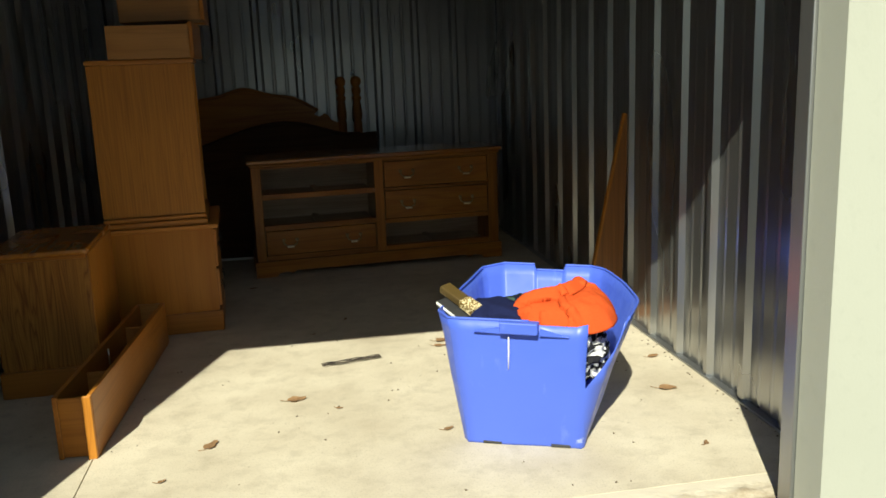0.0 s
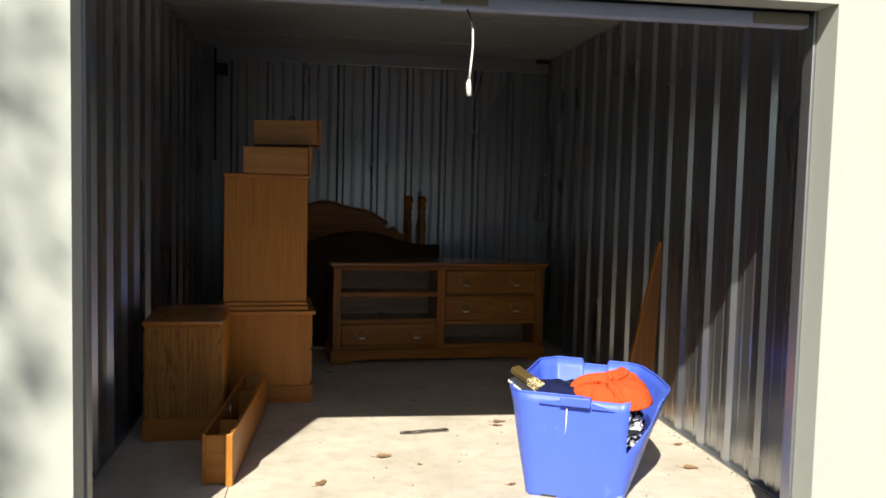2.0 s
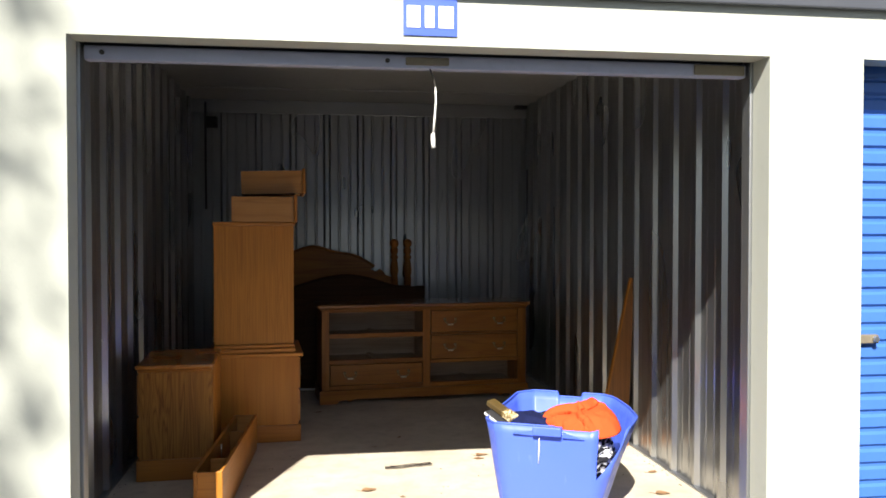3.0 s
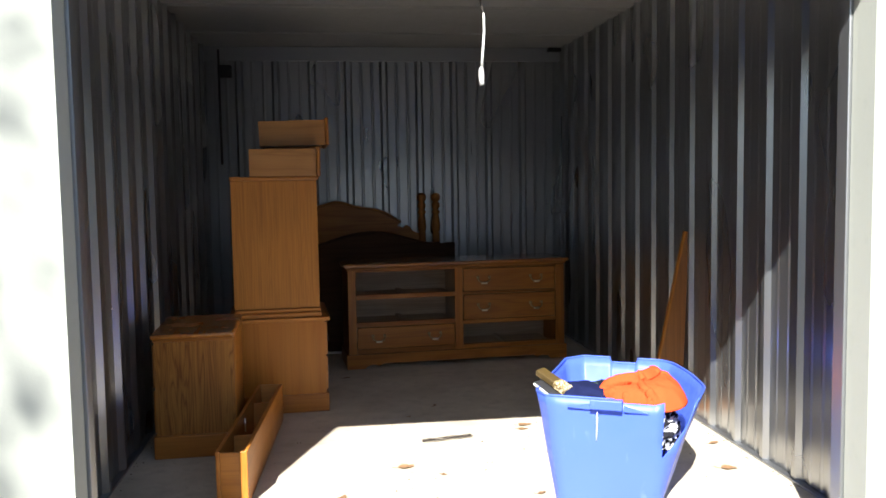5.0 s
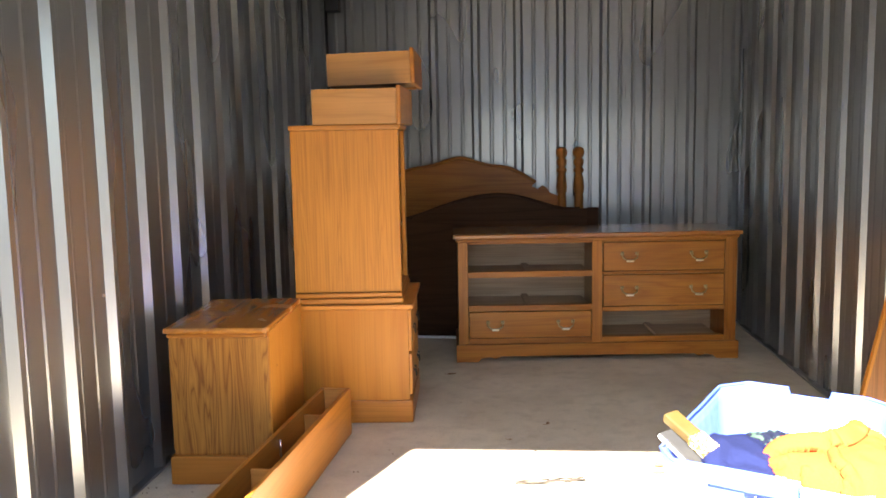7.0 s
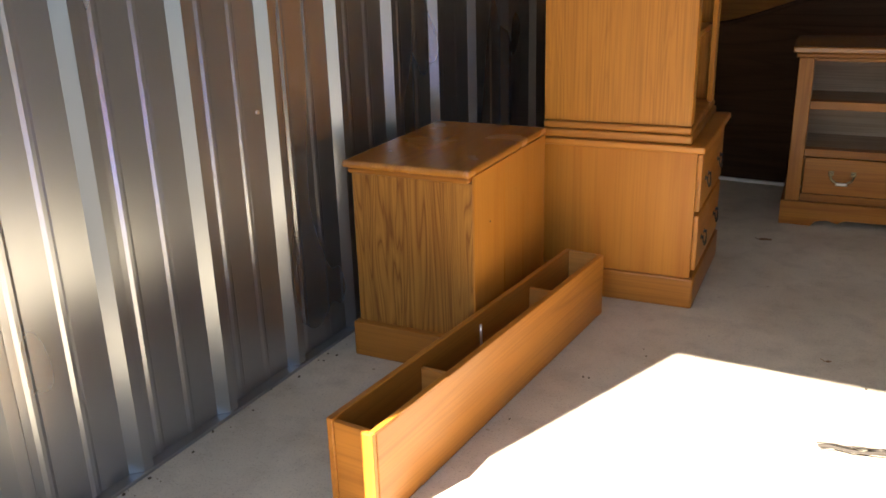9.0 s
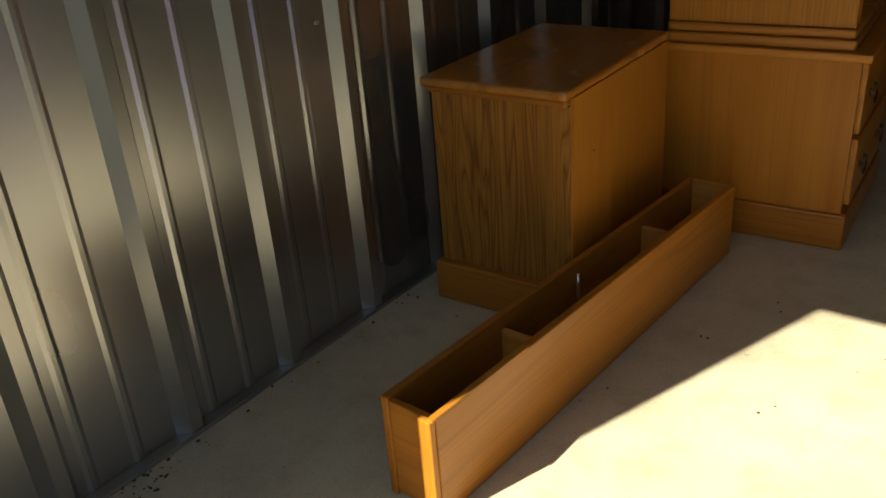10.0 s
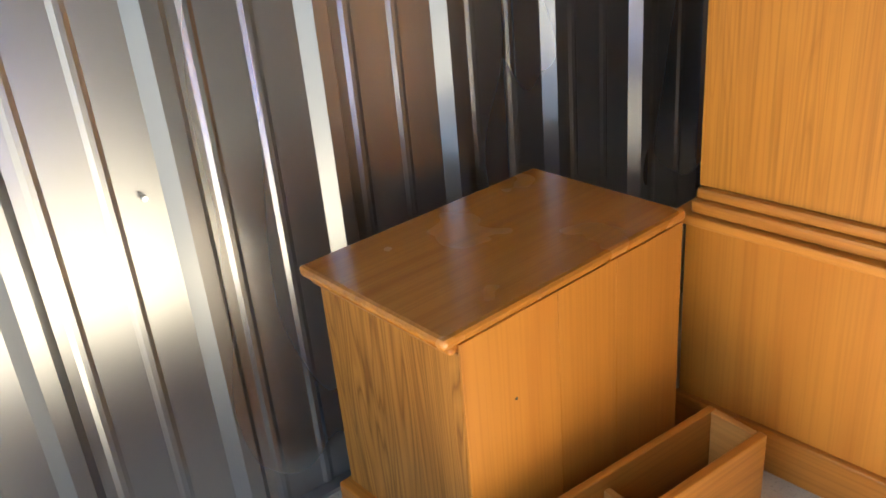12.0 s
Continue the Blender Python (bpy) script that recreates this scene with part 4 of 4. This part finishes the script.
for args in ((-0.155, 1.438, 0.05, 10, 1), (-0.476, 1.057, 0.042, 60, 2), (1.389, 1.149, 0.05, -10, 3), (1.50, 1.54, 0.036, 20, 4), (0.585, 2.06, 0.045, 5, 5), (0.42, 0.98, 0.025, 30, 6), (0.56, 1.98, 0.035, 0, 8), (0.02, 1.30, 0.016, 0, 9), (-0.62, 0.80, 0.018, 45, 10), (1.30, 0.62, 0.02, 70, 11), (-0.407, 3.471, 0.03, 15, 12), (0.13, 2.589, 0.022, 80, 13), (-0.051, 2.355, 0.012, 30, 14)):
    leaf(*args)

twig = thing("twig", "dark broken twig on the concrete", "twig", pose(0.110, 1.860, 0.0, 0, 0, 12))
for k, (y0, r) in enumerate(((0.0, 0.0034), (0.012, 0.0026), (-0.012, 0.0024), (0.004, 0.002))):
    rnd = random.Random(k + 40)
    pts = [(-0.14 + 0.035 * i + rnd.uniform(-0.006, 0.006), y0 + rnd.uniform(-0.009, 0.009), 0.006 + 0.004 * rnd.random() + 0.003 * k) for i in range(9)]
    part("stem", tube(pts, r, 6), TWIG, twig)


def crumbs():
    rnd = random.Random(21)
    bm = bmesh.new()
    for k in range(190):
        if k < 60:
            x, y = rnd.uniform(-0.85, 1.4), rnd.uniform(0.4, 2.3)
        elif k >= 150:
            x, y = -1.485 + rnd.gauss(0, 0.022), 0.79 + rnd.gauss(0, 0.05)
        else:
            x, y = rnd.choice((XR - 0.05, XL + 0.05)) + rnd.uniform(-0.03, 0.03), rnd.uniform(0.3, 2.6)
        s = rnd.uniform(0.001, 0.0032) * (0.9 if k >= 150 else 1.0)
        add_box(bm, -s, s * rnd.uniform(1, 2.2), -s, s, 0, s, 0, pose(x, y, 0.0005, 0, 0, rnd.uniform(0, 180)))
    return bm


tagged(part("debris", crumbs(), DUST), "scattered crumbs of dirt on the concrete floor", "debris", kind="stuff")

for i, (x, y, z, d) in enumerate(((XR - 0.001, 0.956, 0.815, -1), (XL + 0.001, 1.563, 0.826, 1))):
    s = thing("wall_screw", "bright screw head in the steel wall", "screw", pose(x, y, z), "screws in the steel walls")
    part("head", tube([(0, 0, 0), (d * 0.006, 0, 0)], 0.006, 10), SCREW, s)
